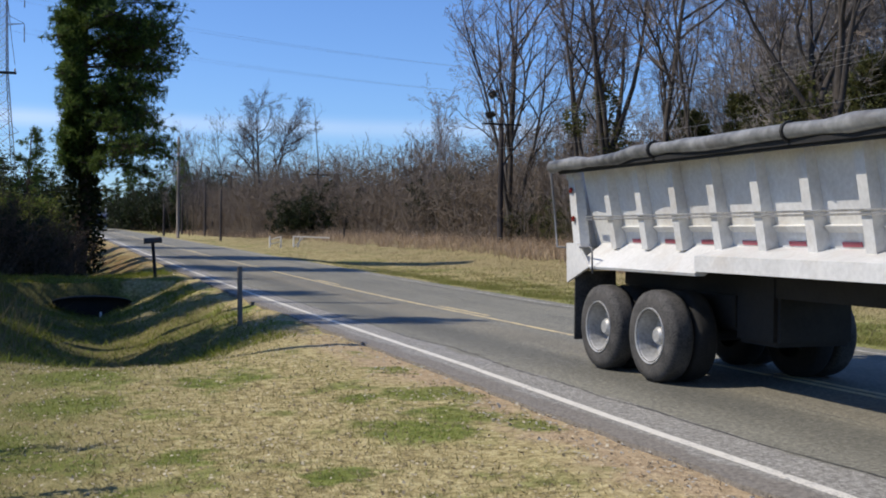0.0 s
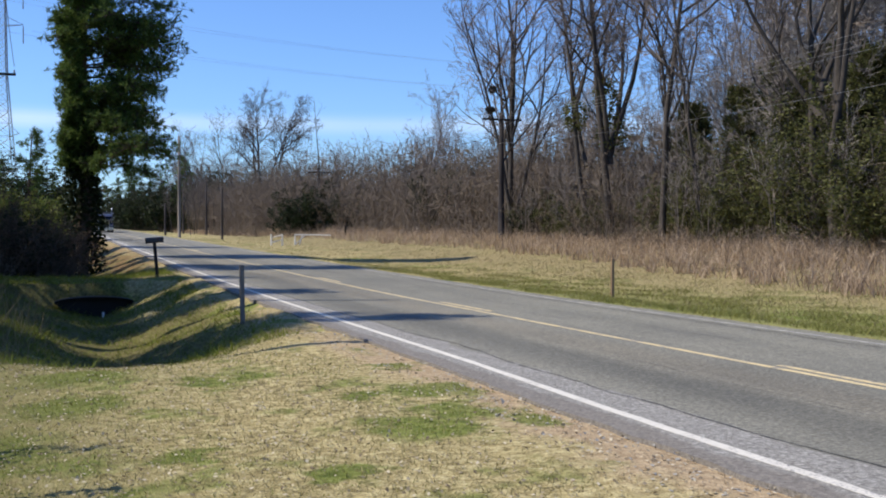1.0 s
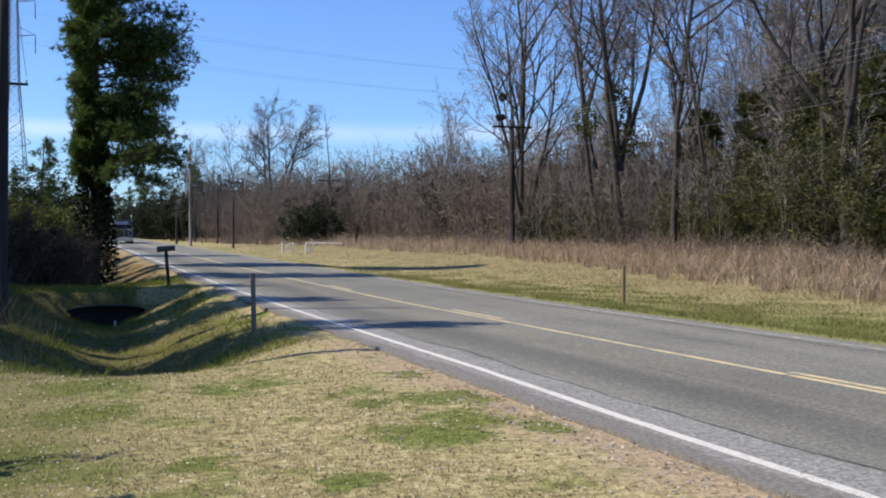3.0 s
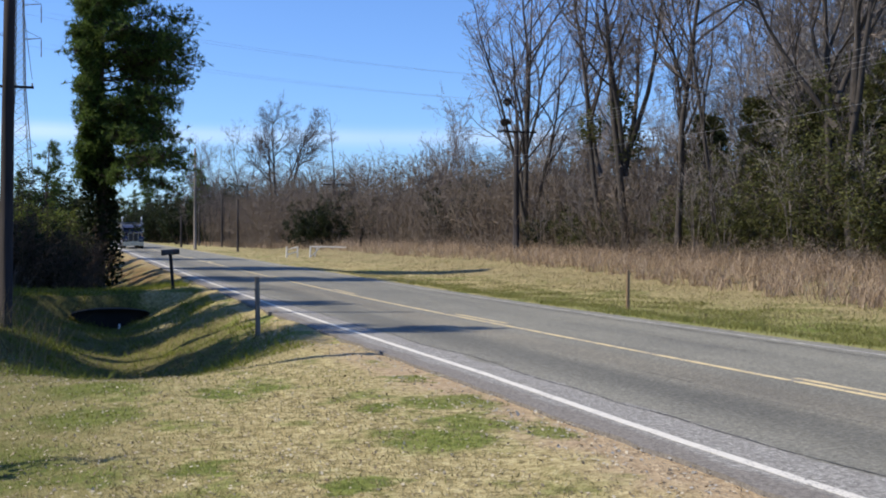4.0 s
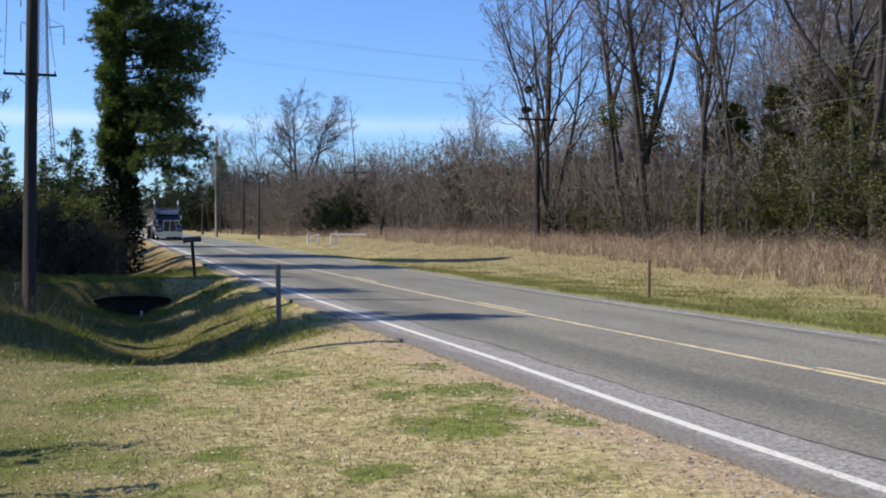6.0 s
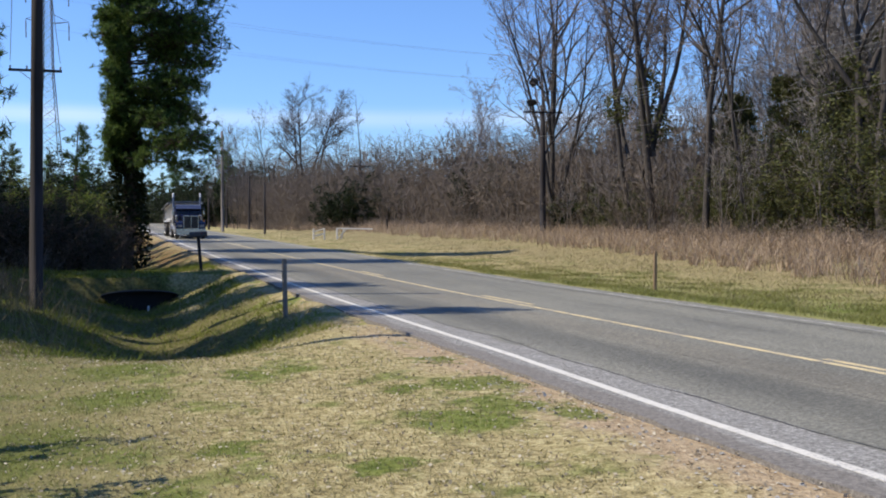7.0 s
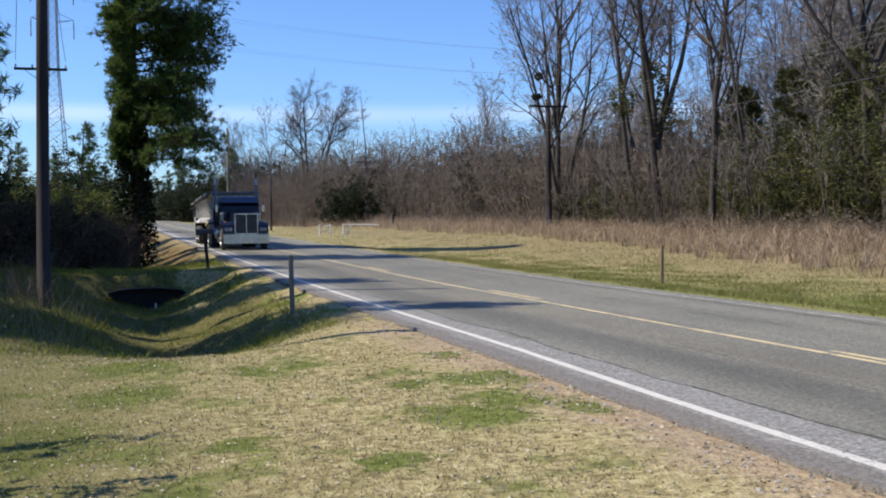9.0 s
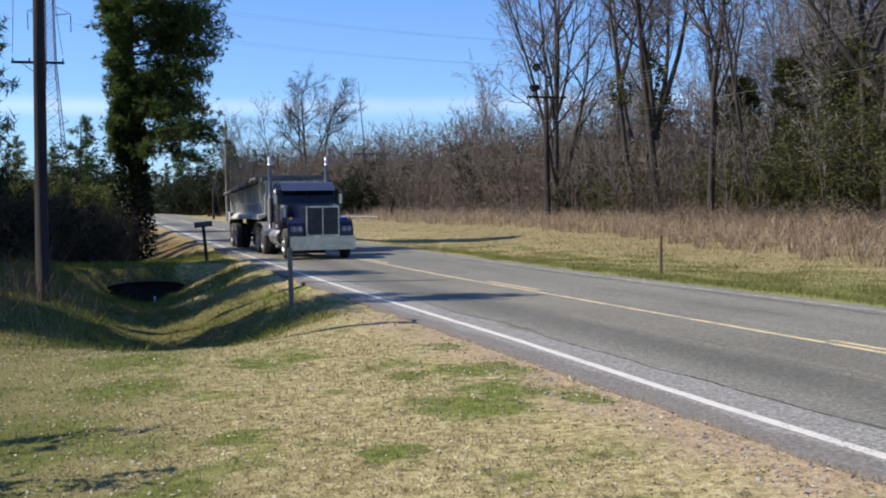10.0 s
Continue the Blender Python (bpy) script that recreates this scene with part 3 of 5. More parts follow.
SLIM = prm(kids=(14, 6, 4, 5), angle=(22, 45), ratio=(0.34, 0.5, 0.5, 0.5), bare=(0.35, 0.2, 0.2, 0.15))
VARIANTS = [
    bare_meshes(11, 19, 0.18, [(0.02, 0.0, 1.0, 0)], BARE, M_BARK, M_TWIG),
    bare_meshes(12, 20, 0.2, [(-0.05, 0.03, 1.0, 0), (0.28, 0.1, 0.6, 5.0)], BARE, M_BARK, M_TWIG),
    bare_meshes(13, 17, 0.14, [(0.03, 0.02, 1.0, 0)], SLIM, M_BARK_PALE, M_TWIG_PALE),
    bare_meshes(14, 21, 0.22, [(0.1, -0.05, 1.0, 0), (-0.32, 0.12, 0.62, 4.0)], BARE, M_BARK, M_TWIG),
    bare_meshes(15, 15, 0.13, [(0.0, 0.06, 1.0, 0)], SLIM, M_BARK, M_TWIG),
]
# thin-stemmed trees whose fine grey twigs make the haze of the woods behind
HAZE = [bare_meshes(111 + i, 16 + i, 0.1, [(0.04 * (i - 1), 0.03, 1.0, 0), (0.2 - 0.2 * i, 0.1, 0.75, 1.0)], prm(kids=(11, 7, 6, 8), angle=(22, 48), ratio=(0.38, 0.52, 0.52, 0.5), bare=(0.3, 0.15, 0.1, 0.1)), M_BARK_PALE, M_TWIG_GREY) for i in range(3)]
SAPLING = [bare_meshes(121 + i, 6.5, 0.035, [(0.05 * i, 0.04, 1.0, 0), (-0.15, 0.1, 0.8, 0.3), (0.2, -0.1, 0.6, 0.5)], prm(kids=(7, 4, 3, 2), depth=3, angle=(15, 40), bare=(0.3, 0.2, 0.2, 0.2)), M_BARK_PALE, M_TWIG_GREY) for i in range(2)]
NEST = bare_meshes(21, 21, 0.22, [(-0.02, 0.0, 1.0, 0), (-0.2, 0.05, 0.72, 1.5), (0.26, -0.08, 0.62, 1.2), (0.12, 0.1, 0.7, 0.8)],
                   prm(kids=(11, 7, 5, 6), angle=(22, 45), bare=(0.25, 0.2, 0.15, 0.1)), M_BARK, M_TWIG_PALE)
FORK = bare_meshes(22, 20, 0.27, [(0.0, 0.0, 0.95, 0), (0.3, 0.1, 0.6, 5.5), (-0.3, 0.0, 0.55, 5.0), (0.1, -0.25, 0.6, 6.0)], BARE, M_BARK, M_TWIG)
ARCH = bare_meshes(23, 18, 0.2, [(0.03, 0.0, 1.0, 0), (-0.75, 0.2, 0.5, 6.0), (0.4, 0.1, 0.5, 7.0)], prm(kids=(10, 7, 5, 6)), M_BARK, M_TWIG)
WIDE = bare_meshes(24, 18, 0.28, [(-0.17, 0.0, 0.98, 0), (0.22, 0.0, 0.95, 0.8), (-0.3, 0.05, 0.75, 3.0), (0.45, 0.0, 0.75, 4.0)],
                   prm(stout=0.022, kids=(9, 8, 7, 8), angle=(28, 55), ratio=(0.42, 0.52, 0.5, 0.5), bare=(0.45, 0.2, 0.15, 0.1)), M_BARK, M_TWIG_DARK)
SNAG = bare_meshes(25, 16.2, 0.14, [(0.01, 0.0, 1.0, 0)], prm(wander=(0.025, 0.2, 0.2, 0.2, 0.2), kids=(6, 3, 2, 2), bare=(0.75, 0.3, 0.3, 0.3), angle=(40, 70), ratio=(0.2, 0.4, 0.4, 0.4)), M_BARK, M_TWIG)


def bare_tree(meshes, x, y, turn, size, label, group="bare roadside trees"):
    return tree_thing("bare_tree", (("trunk", meshes[0]), ("crown", meshes[1])), planted(x, y, turn, size), label, "tree", group)


bare_tree(NEST, 29.3, 69.0, 20, 1.05, "tall bare multi-stemmed tree with pale twigs and two squirrel nests")
def leaf_ball(seed, count, r, size, squash=0.75):
    rng = np.random.default_rng(seed)
    q = rng.normal(size=(count, 3))
    q *= (r * rng.uniform(0.2, 1, (count, 1)) ** 0.5) / np.linalg.norm(q, axis=1, keepdims=True)
    q[:, 2] *= squash
    return leaf_data(rng, q, size)


def on_limb(meshes, m, spot):
    """The point of a tree's limbs nearest to a wished spot."""
    inv = m.inverted() @ Vector(spot)
    return m @ min((v.co for v in meshes[0].vertices), key=lambda c: (c - inv).length_squared)


NEST_AT = planted(29.3, 69.0, 20, 1.05)
for i, spot in enumerate(((27.0, 68.3, 10.9), (26.9, 68.5, 9.7))):
    e = new("squirrel_nest")
    e.location = on_limb(NEST, NEST_AT, spot)
    o = mesh_ob("leaf_bundle", *leaf_ball(81 + i, 300, 0.32, 0.12), M_BARK, e)
    o["kind"] = "stuff"
    tagged(e, "dark leafy squirrel nest in bare branches", "nest", "squirrel nests")
for i, (meshes, m, spot, r) in enumerate(((FORK, planted(30.4, 57.0, 10, 1.0), (30.6, 57.0, 7.6), 1.1), (FORK, planted(30.4, 57.0, 10, 1.0), (30.2, 57.0, 9.4), 0.9), (VARIANTS[1], planted(30.5, 60.0, 70, 1.0), (30.2, 60, 8.5), 0.9))):
    e = new("vine_clump")
    e.location = on_limb(meshes, m, spot)
    o = mesh_ob("foliage", *leaf_ball(91 + i, 520, r, 0.12, 1.2), M_OLIVE, e)
    o["kind"] = "stuff"
    tagged(e, "green vine clump hanging on a bare tree", "vine", "vine clumps")
bare_tree(VARIANTS[1], 30.5, 60.0, 70, 1.0, "tall bare tree with vines on its trunk")
bare_tree(FORK, 30.4, 57.0, 10, 1.0, "large bare tree forking into many dark limbs")
bare_tree(VARIANTS[0], 29.5, 49.8, 200, 1.15, "tall straight bare tree at the edge of the woods")
bare_tree(VARIANTS[4], 29.5, 46.2, 40, 1.1, "slim bare tree at the edge of the woods")
bare_tree(ARCH, 31.0, 39.5, -20, 1.05, "bare tree with a long arching limb")
bare_tree(VARIANTS[3], 29.5, 36.2, 120, 1.05, "tall thick bare tree in dense undergrowth")
bare_tree(VARIANTS[1], 30.5, 34.6, 250, 1.1, "tall thick bare tree in dense undergrowth")
bare_tree(WIDE, 28.8, 161.0, 0, 1.03, "lone wide-crowned bare tree rising over brown thicket")
bare_tree(SNAG, 29.3, 127.0, 180, 0.98, "thin dead snag with one crooked top branch")
bare_tree(VARIANTS[2], 36.0, 109.0, 0, 0.9, "pale slim bare tree over brown thicket")
bare_tree(VARIANTS[2], 38.0, 104.0, 130, 0.85, "pale slim bare tree over brown thicket")
wood_rng = np.random.default_rng(77)
for i in range(24):
    x = wood_rng.uniform(36, 62)
    y = x / (0.46 + 0.46 * wood_rng.uniform() ** 0.6)
    bare_tree(HAZE[i % 3], x, y, wood_rng.uniform(0, 360), wood_rng.uniform(0.85, 1.2), "thin grey bare tree in the woods behind tall grass", "bare trees in the woods")
for i in range(5):
    x = 33.5 + 2.2 * i
    bare_tree(VARIANTS[(0, 4, 1)[i % 3]], x, x / (0.52 + 0.4 * ((i * 0.618) % 1)), wood_rng.uniform(0, 360), wood_rng.uniform(0.85, 1.1), "bare winter tree in the woods behind tall grass", "bare trees in the woods")
for i in range(20):
    y = 31 + 34 * (i + wood_rng.uniform(0, 1)) / 20
    bare_tree(SAPLING[i % 2], wood_rng.uniform(28.2, 31.5), y, wood_rng.uniform(0, 360), wood_rng.uniform(0.6, 1.15), "thin pale sapling at the edge of the woods", "saplings")
for i in range(16):
    y = 88 + 95 * (i + wood_rng.uniform(0, 1)) / 16
    bare_tree(HAZE[i % 3], wood_rng.uniform(48, 72), y, wood_rng.uniform(0, 360), wood_rng.uniform(0.7, 0.95), "pale bare tree behind the brown thicket", "bare trees in the woods")
for x, y, s in ((20.5, 205, 0.85), (24, 196, 0.8), (27, 188, 0.9), (30, 200, 0.95), (22.5, 178, 0.7)):
    bare_tree(VARIANTS[(0, 4, 1)[int(x) % 3]], x, y, x * 31, s, "bare dark tree far down the road", "far roadside trees")


# bushes: stems, twigs and leaves, one set of meshes for each kind
def bush_meshes(seed, height, spread, stems, leaves, leaf_size, bark, leaf_mat, low=0.0):
    rng = np.random.default_rng(seed)
    segs, tips = [], []
    for _ in range(stems):
        a, k = rng.uniform(0, 6.283), math.sqrt(rng.uniform(0, 1))
        p = Vector((math.cos(a) * k * spread * 0.55, math.sin(a) * k * spread * 0.55, -0.2))
        d = Vector((math.cos(a) * k * 0.45, math.sin(a) * k * 0.45, 1)).normalized()
        h = height * rng.uniform(0.5, 1.05) * (1.1 - 0.45 * k)
        r = 0.012 + 0.0045 * h
        for i in range(4):
            d = (d + Vector(rng.normal(0, 0.14, 3))).normalized()
            q = p + d * h / 4
            segs.append((p, q, r * (1 - i / 5), r * (1 - (i + 1) / 5)))
            if i:
                for _ in range(3):
                    s = p.lerp(q, rng.uniform(0, 1))
                    bd = (d * 0.7 + Vector(rng.normal(0, 0.6, 3))).normalized()
                    e = s + bd * h * rng.uniform(0.1, 0.24)
                    segs.append((s, e, r * 0.4, 0.008))
                    tips.append((s, e))
                    for _ in range(2):
                        s2 = s.lerp(e, rng.uniform(0.3, 1))
                        e2 = s2 + (bd + Vector(rng.normal(0, 0.6, 3))).normalized() * h * rng.uniform(0.05, 0.12)
                        segs.append((s2, e2, 0.009, 0.006))
                        tips.append((s2, e2))
            p = q
    out = [("brushwood", mesh_of("brushwood", *twig_data(segs, 0.02), bark))]
    if leaves:
        pick = rng.integers(0, len(tips), leaves)
        f = rng.uniform(0.1, 1.1, leaves)
        pts = [tips[i][0].lerp(tips[i][1], t) + Vector(rng.normal(0, leaf_size * 0.8, 3)) for i, t in zip(pick, f)]
        pts = [p for p in pts if p.z > low]
        out.append(("foliage", mesh_of("foliage", *leaf_data(rng, pts, leaf_size, slim=True), leaf_mat)))
    return out


M_BRUSHTWIG = surface("brown_brush_twigs", (0.085, 0.066, 0.05), (0.25, 0.2, 0.155), 0.5, 3.0, 0.85, relief=0)
# Darker copy of the brush twigs, with the thicket's shade in the colour
M_SHADEDTWIG = surface("shaded_dark_brown_brush", (0.035, 0.022, 0.014), (0.12, 0.08, 0.05), 0.5, 3.0, 0.9, relief=0)
BRUSH = [bush_meshes(31 + i, 6.5, 4.5, 64, 4200, 0.06, M_BRUSHTWIG, M_DEADLEAF) for i in range(3)]
OLIVE = [bush_meshes(41 + i, 5.0, 4.0, 26, 9500, 0.07, M_BARK, M_OLIVE) for i in range(2)]
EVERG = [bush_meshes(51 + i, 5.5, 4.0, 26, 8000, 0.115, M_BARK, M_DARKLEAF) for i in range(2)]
SHADEDBRUSH = bush_meshes(36, 6.5, 4.5, 70, 6000, 0.09, M_SHADEDTWIG, M_SHADEDTWIG)
LOWB = [bush_meshes(61 + i, 2.0, 2.6, 40, 500, 0.05, M_BRUSHTWIG, M_DEADLEAF) for i in range(2)]
YELB = bush_meshes(71, 4.5, 3.0, 24, 4000, 0.12, M_BARK, M_YGREEN)


def bush(meshes, x, y, turn, size, label, group, name="bush"):
    return tree_thing(name, meshes, planted(x, y, turn, size), label, "bush", group)


b_rng = np.random.default_rng(99)


def wood_edge(y):
    """Where the thicket begins beside the road, along its way."""
    return float(np.interp(y, (10, 60, 80, 95, 110, 130, 150, 185, 215), (28.5, 29.5, 30.5, 29.5, 27.0, 23.0, 21.0, 20.0, 18.0)))


for i in range(78):
    y = 66 + 120 * (i + b_rng.uniform(0, 1)) / 78
    row = i % 3
    bush(BRUSH[i % 3], wood_edge(y) + 2 + row * 5.5 + b_rng.uniform(-1, 1), y, b_rng.uniform(0, 360), (1.1 + 0.35 * row) * b_rng.uniform(0.85, 1.2), "tangled leafless brown thicket bush", "brown thicket")
for i in range(40):
    y = 18 + 50 * (i + b_rng.uniform(0, 1)) / 40
    row = i % 3
    kind = BRUSH[i % 3] if b_rng.uniform() < (0.5 if y > 46 else 0.2) else OLIVE[i % 2]
    bush(kind, wood_edge(y) + 1.5 + row * 4 + b_rng.uniform(-1, 1), y, b_rng.uniform(0, 360), (0.75 + 0.3 * row) * b_rng.uniform(0.85, 1.15),
         "dense viny undergrowth bush with olive leaves" if kind in OLIVE else "tangled leafless brown thicket bush", "woodland undergrowth")
for x, y, s in ((24.6, 117, 1.0), (25.6, 114, 1.15), (26.8, 116, 1.2), (28.0, 113, 1.05), (33.8, 95, 1.3), (36.5, 92, 1.3), (35, 74.5, 0.5), (30.5, 66.5, 0.75), (41, 47, 1.6), (43, 43, 1.7), (45, 52, 1.6), (40, 39, 1.5), (36.5, 33.5, 1.4), (35, 30.5, 1.4)):
    bush(EVERG[int(x) % 2], x, y, x * 47, s, "dark evergreen bush in the brown thicket", "dark evergreens")
for i in range(46):
    y = 20 + 130 * (i + b_rng.uniform(0, 1)) / 46
    bush(LOWB[i % 2], wood_edge(y) - b_rng.uniform(0.3, 2.2), y, b_rng.uniform(0, 360), b_rng.uniform(0.7, 1.1), "low brown weedy bush among tall dry grass", "low weeds")


# pines: needle tufts on drooping boughs
def pine_meshes(seed, height, r, boughs, reach, tufts, first, lopsided=(0, 0), tuft=0.34, needles=10, leaf=M_NEEDLE):
    rng = np.random.default_rng(seed)
    thick, thin, V, F = [], [], [], []
    top, p, d = [], Vector((0, 0, -0.4)), Vector((0, 0, 1))
    n = 12
    for i in range(n + 1):
        top.append(p.copy())
        d = (d + Vector((rng.normal(0, 0.02), rng.normal(0, 0.02), 0.3))).normalized()
        p = p + d * (height + 0.4) / n
    thick.append((top, [r * (1 - 0.85 * i / n) for i in range(n + 1)]))
    spots = []
    for b in range(boughs):
        f = first + (1 - first) * (b + rng.uniform(0, 1)) / boughs
        z = f * height
        a = rng.uniform(0, 6.283)
        side = Vector((math.cos(a), math.sin(a), 0))
        g = (f - first) / (1 - first)
        push = 1 + side.x * lopsided[0] + side.y * lopsided[1]
        l = reach * push * (0.8 + 0.14 * math.sin(g * 9 + seed)) * (1 - 0.7 * g ** 2) * rng.uniform(0.72, 1.08)
        q = Vector((top[int(f * n)].x, top[int(f * n)].y, z))
        pts, dirn = [q.copy()], (side + Vector((0, 0, 0.22))).normalized()
        for k in range(5):
            dirn = (dirn + Vector((rng.normal(0, 0.1), rng.normal(0, 0.1), rng.normal(-0.05, 0.08)))).normalized()
            q = q + dirn * l / 5
            pts.append(q.copy())
        thick.append((pts, [0.05 * (1 - k / 6.5) for k in range(6)]))
        for k in range(tufts):
            t = (0.3 + 0.7 * rng.uniform() ** 0.7) * 4.999
            s = pts[int(t)].lerp(pts[int(t) + 1], t % 1)
            e = s + Vector((rng.normal(0, 0.42), rng.normal(0, 0.42), rng.normal(0.08, 0.3))) * (0.5 + 0.12 * l)
            thin.append((s, e, 0.018, 0.01))
            spots.append(e)
    C = np.array([tuple(s) for s in spots])
    k = len(C) * needles
    base = np.repeat(C, needles, 0)
    dv = rng.normal(size=(k, 3)) + np.array([[0, 0, 0.35]])
    dv /= np.linalg.norm(dv, axis=1, keepdims=True)
    w = np.cross(dv, rng.normal(size=(k, 3)))
    w /= np.linalg.norm(w, axis=1, keepdims=True)
    ln = tuft * rng.uniform(0.7, 1.3, (k, 1))
    NV = np.stack([base - w * 0.28 / needles, base + w * 0.28 / needles, base + dv * ln], 1).reshape(-1, 3)
    NF = (np.arange(k)[:, None] * 3 + np.array([[0, 1, 2]])).tolist()
    return (("trunk", mesh_of("trunk", *tube_data(thick, 7), M_PINE_BARK, True)), ("branchwork", mesh_of("branchwork", *twig_data(thin, 0.05), M_PINE_BARK)),
            ("foliage", mesh_of("foliage", NV.tolist(), NF, leaf)))


PINE = pine_meshes(3, 23, 0.3, 190, 3.8, 120, 0.25, (0.72, -0.05), 0.26, 12)
PINE_D = pine_meshes(5, 16, 0.25, 62, 3.3, 26, 0.24, (0, 0), 0.42, 8)
PINE_W = pine_meshes(7, 10.5, 0.16, 80, 3.0, 34, 0.06, (0, 0), 0.36, 9, M_OLIVE)
def vine_clad(seed, height, radius, count, mat):
    """Leaves of a climber round a trunk."""
    rng = np.random.default_rng(seed)
    z = height * rng.uniform(0, 1, count) ** 0.8
    a = rng.uniform(0, 6.283, count)
    r = radius * (1.15 - 0.6 * z / height) * rng.uniform(0.5, 1.1, count)
    return mesh_of("climber", *leaf_data(rng, np.stack([r * np.cos(a), r * np.sin(a), z], 1), 0.15), mat)


PINE = PINE + (("climber", vine_clad(9, 8.5, 1.1, 4600, M_DARKLEAF)),)
PINE_B = pine_meshes(4, 17, 0.22, 34, 2.6, 26, 0.3)
PINE_C = pine_meshes(6, 12, 0.2, 30, 2.8, 26, 0.12)


def pine(meshes, x, y, turn, size, label, group="pines beside the road"):
    return tree_thing("pine_tree", meshes, planted(x, y, turn, size, 0.2), label, "tree", group)


# the verge side: tall pine with its thicket, and the trees that shade the ditch
pine(PINE, 1.25, 60.0, 0, 1.0, "tall loblolly pine leaning its crown over the road")
pine(PINE_B, -9.2, 73.0, 0, 1.0, "tall pine at the edge of the verge thicket")
for x, y, s in ((-2.0, 84, 0.72), (-9.5, 128, 0.8), (-6.0, 150, 0.8), (-3.0, 175, 0.85), (-1, 205, 0.9)):
    pine(PINE_C, x, y, x * 40, s, "dark young pine behind the verge thicket")
for x, y, s in ((15.5, 238, 1.2), (13.0, 262, 1.0), (5.5, 300, 1.1), (9.5, 318, 1.0), (1.0, 285, 1.0), (14, 330, 1.2), (-4, 270, 1.1)):
    pine(PINE_C, x, y, x * 53, s, "dark pine far down the road", "far roadside trees")
for x, y, s in ((-8.6, 26.5, 0.85), (-11.0, 25.0, 1.15), (-7.8, 32.0, 0.9), (-9.4, 33.5, 1.15), (-8.0, 37, 0.9), (-11.0, 38, 1.15), (-9.0, 41, 1.05), (-9.8, 45, 0.9), (-8.6, 49, 0.9), (-9.5, 54, 0.9), (-13, 33, 1.0), (-12.5, 43, 1.0), (-8.2, 58, 0.95), (-10.5, 49.5, 1.0)):
    pine(PINE_D, x, y, x * 61, s, "pine on the verge that shades the ditch")
pine(PINE_B, -5.6, 23.4, 15, 0.95, "thin pine on the verge with sparse boughs")
bare_tree(VARIANTS[4], -7.6, 21.6, 15, 0.85, "slim bare tree on the verge", "trees on the verge")
bare_tree(VARIANTS[2], -14.0, 33.0, 60, 0.8, "slim bare tree on the verge", "trees on the verge")
# Snag added out of view to cast the thin shadow over the lawn
STUMPY = bare_meshes(26, 10.0, 0.26, [(0.0, 0.0, 1.0, 0)], prm(taper=0.6, kids=(3, 3, 2, 2), bare=(0.7, 0.3, 0.3, 0.3), angle=(35, 60), ratio=(0.16, 0.4, 0.4, 0.4)), M_BARK, M_TWIG)
bare_tree(STUMPY, -4.1, 18.9, 30, 1.0, "unseen dead snag added on the verge to cast a shadow", "trees on the verge")
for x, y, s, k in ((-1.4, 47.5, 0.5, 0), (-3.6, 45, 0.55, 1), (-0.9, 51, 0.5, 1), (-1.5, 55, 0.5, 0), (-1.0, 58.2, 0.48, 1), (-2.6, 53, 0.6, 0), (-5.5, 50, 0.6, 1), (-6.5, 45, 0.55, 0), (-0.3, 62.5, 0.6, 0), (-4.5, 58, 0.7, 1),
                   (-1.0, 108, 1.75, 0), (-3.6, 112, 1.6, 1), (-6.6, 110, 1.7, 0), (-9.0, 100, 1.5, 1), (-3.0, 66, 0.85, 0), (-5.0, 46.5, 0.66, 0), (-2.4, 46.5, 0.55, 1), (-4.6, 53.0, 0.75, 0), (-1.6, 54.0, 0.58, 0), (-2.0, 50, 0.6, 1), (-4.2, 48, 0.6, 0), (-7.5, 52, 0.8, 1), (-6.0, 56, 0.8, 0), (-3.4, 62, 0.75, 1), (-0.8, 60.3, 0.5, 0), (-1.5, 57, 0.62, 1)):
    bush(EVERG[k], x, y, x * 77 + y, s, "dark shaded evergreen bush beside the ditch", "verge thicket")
for x, y, s in ((-3.5, 21.0, 0.5), (-2.7, 24.0, 0.5), (-2.3, 28.5, 0.55), (-4.2, 25.5, 0.6), (-2.6, 43.5, 0.7), (-4.8, 41.5, 0.75), (-0.9, 49, 0.7), (-0.8, 54, 0.7), (-6.5, 39.5, 0.8), (-3.2, 48.5, 1.0), (-0.7, 57.2, 0.7), (-0.5, 63, 0.8)):
    bush(LOWB[int(y) % 2], x, y, x * 77 + y, s, "low brown brush beside the ditch", "verge thicket")
for x, y, s in ((-0.6, 66, 1.0), (-1.9, 63, 0.95), (-6.2, 62, 1.0), (-2.8, 60.0, 1.0), (-0.5, 61.5, 1.0), (-4.6, 63.5, 1.1)):
    bush(YELB, x, y, y * 9, s, "yellow-green leafy bush behind the verge thicket", "verge thicket")
for x, y, s in ((23.5, 216, 2.1), (26.5, 214, 2.4), (29.5, 213, 2.2), (32.5, 210, 2.4), (35, 208, 2.3), (28, 220, 2.5), (19.5, 197, 1.1), (22.5, 187, 1.0), (25.5, 180, 1.1), (16.5, 214, 1.0), (28, 172, 1.2), (21, 208, 1.3), (24.5, 200, 1.4), (27.5, 192, 1.4), (18.0, 190, 0.7), (24, 172, 0.7), (30, 184, 1.5)):
    bush(BRUSH[int(x) % 3], x, y, x * 13, s, "bare brown brush far down the road", "far brush")
for x, y, s in ((15.9, 222, 2.2), (17.6, 226, 1.9), (18.0, 216, 0.9), (20, 224, 1.0), (23, 215, 1.1), (26, 206, 1.2), (21, 200, 0.9)):
    bush(EVERG[int(x) % 2], x, y, x * 13, s, "dark evergreen bush far down the road", "far brush")


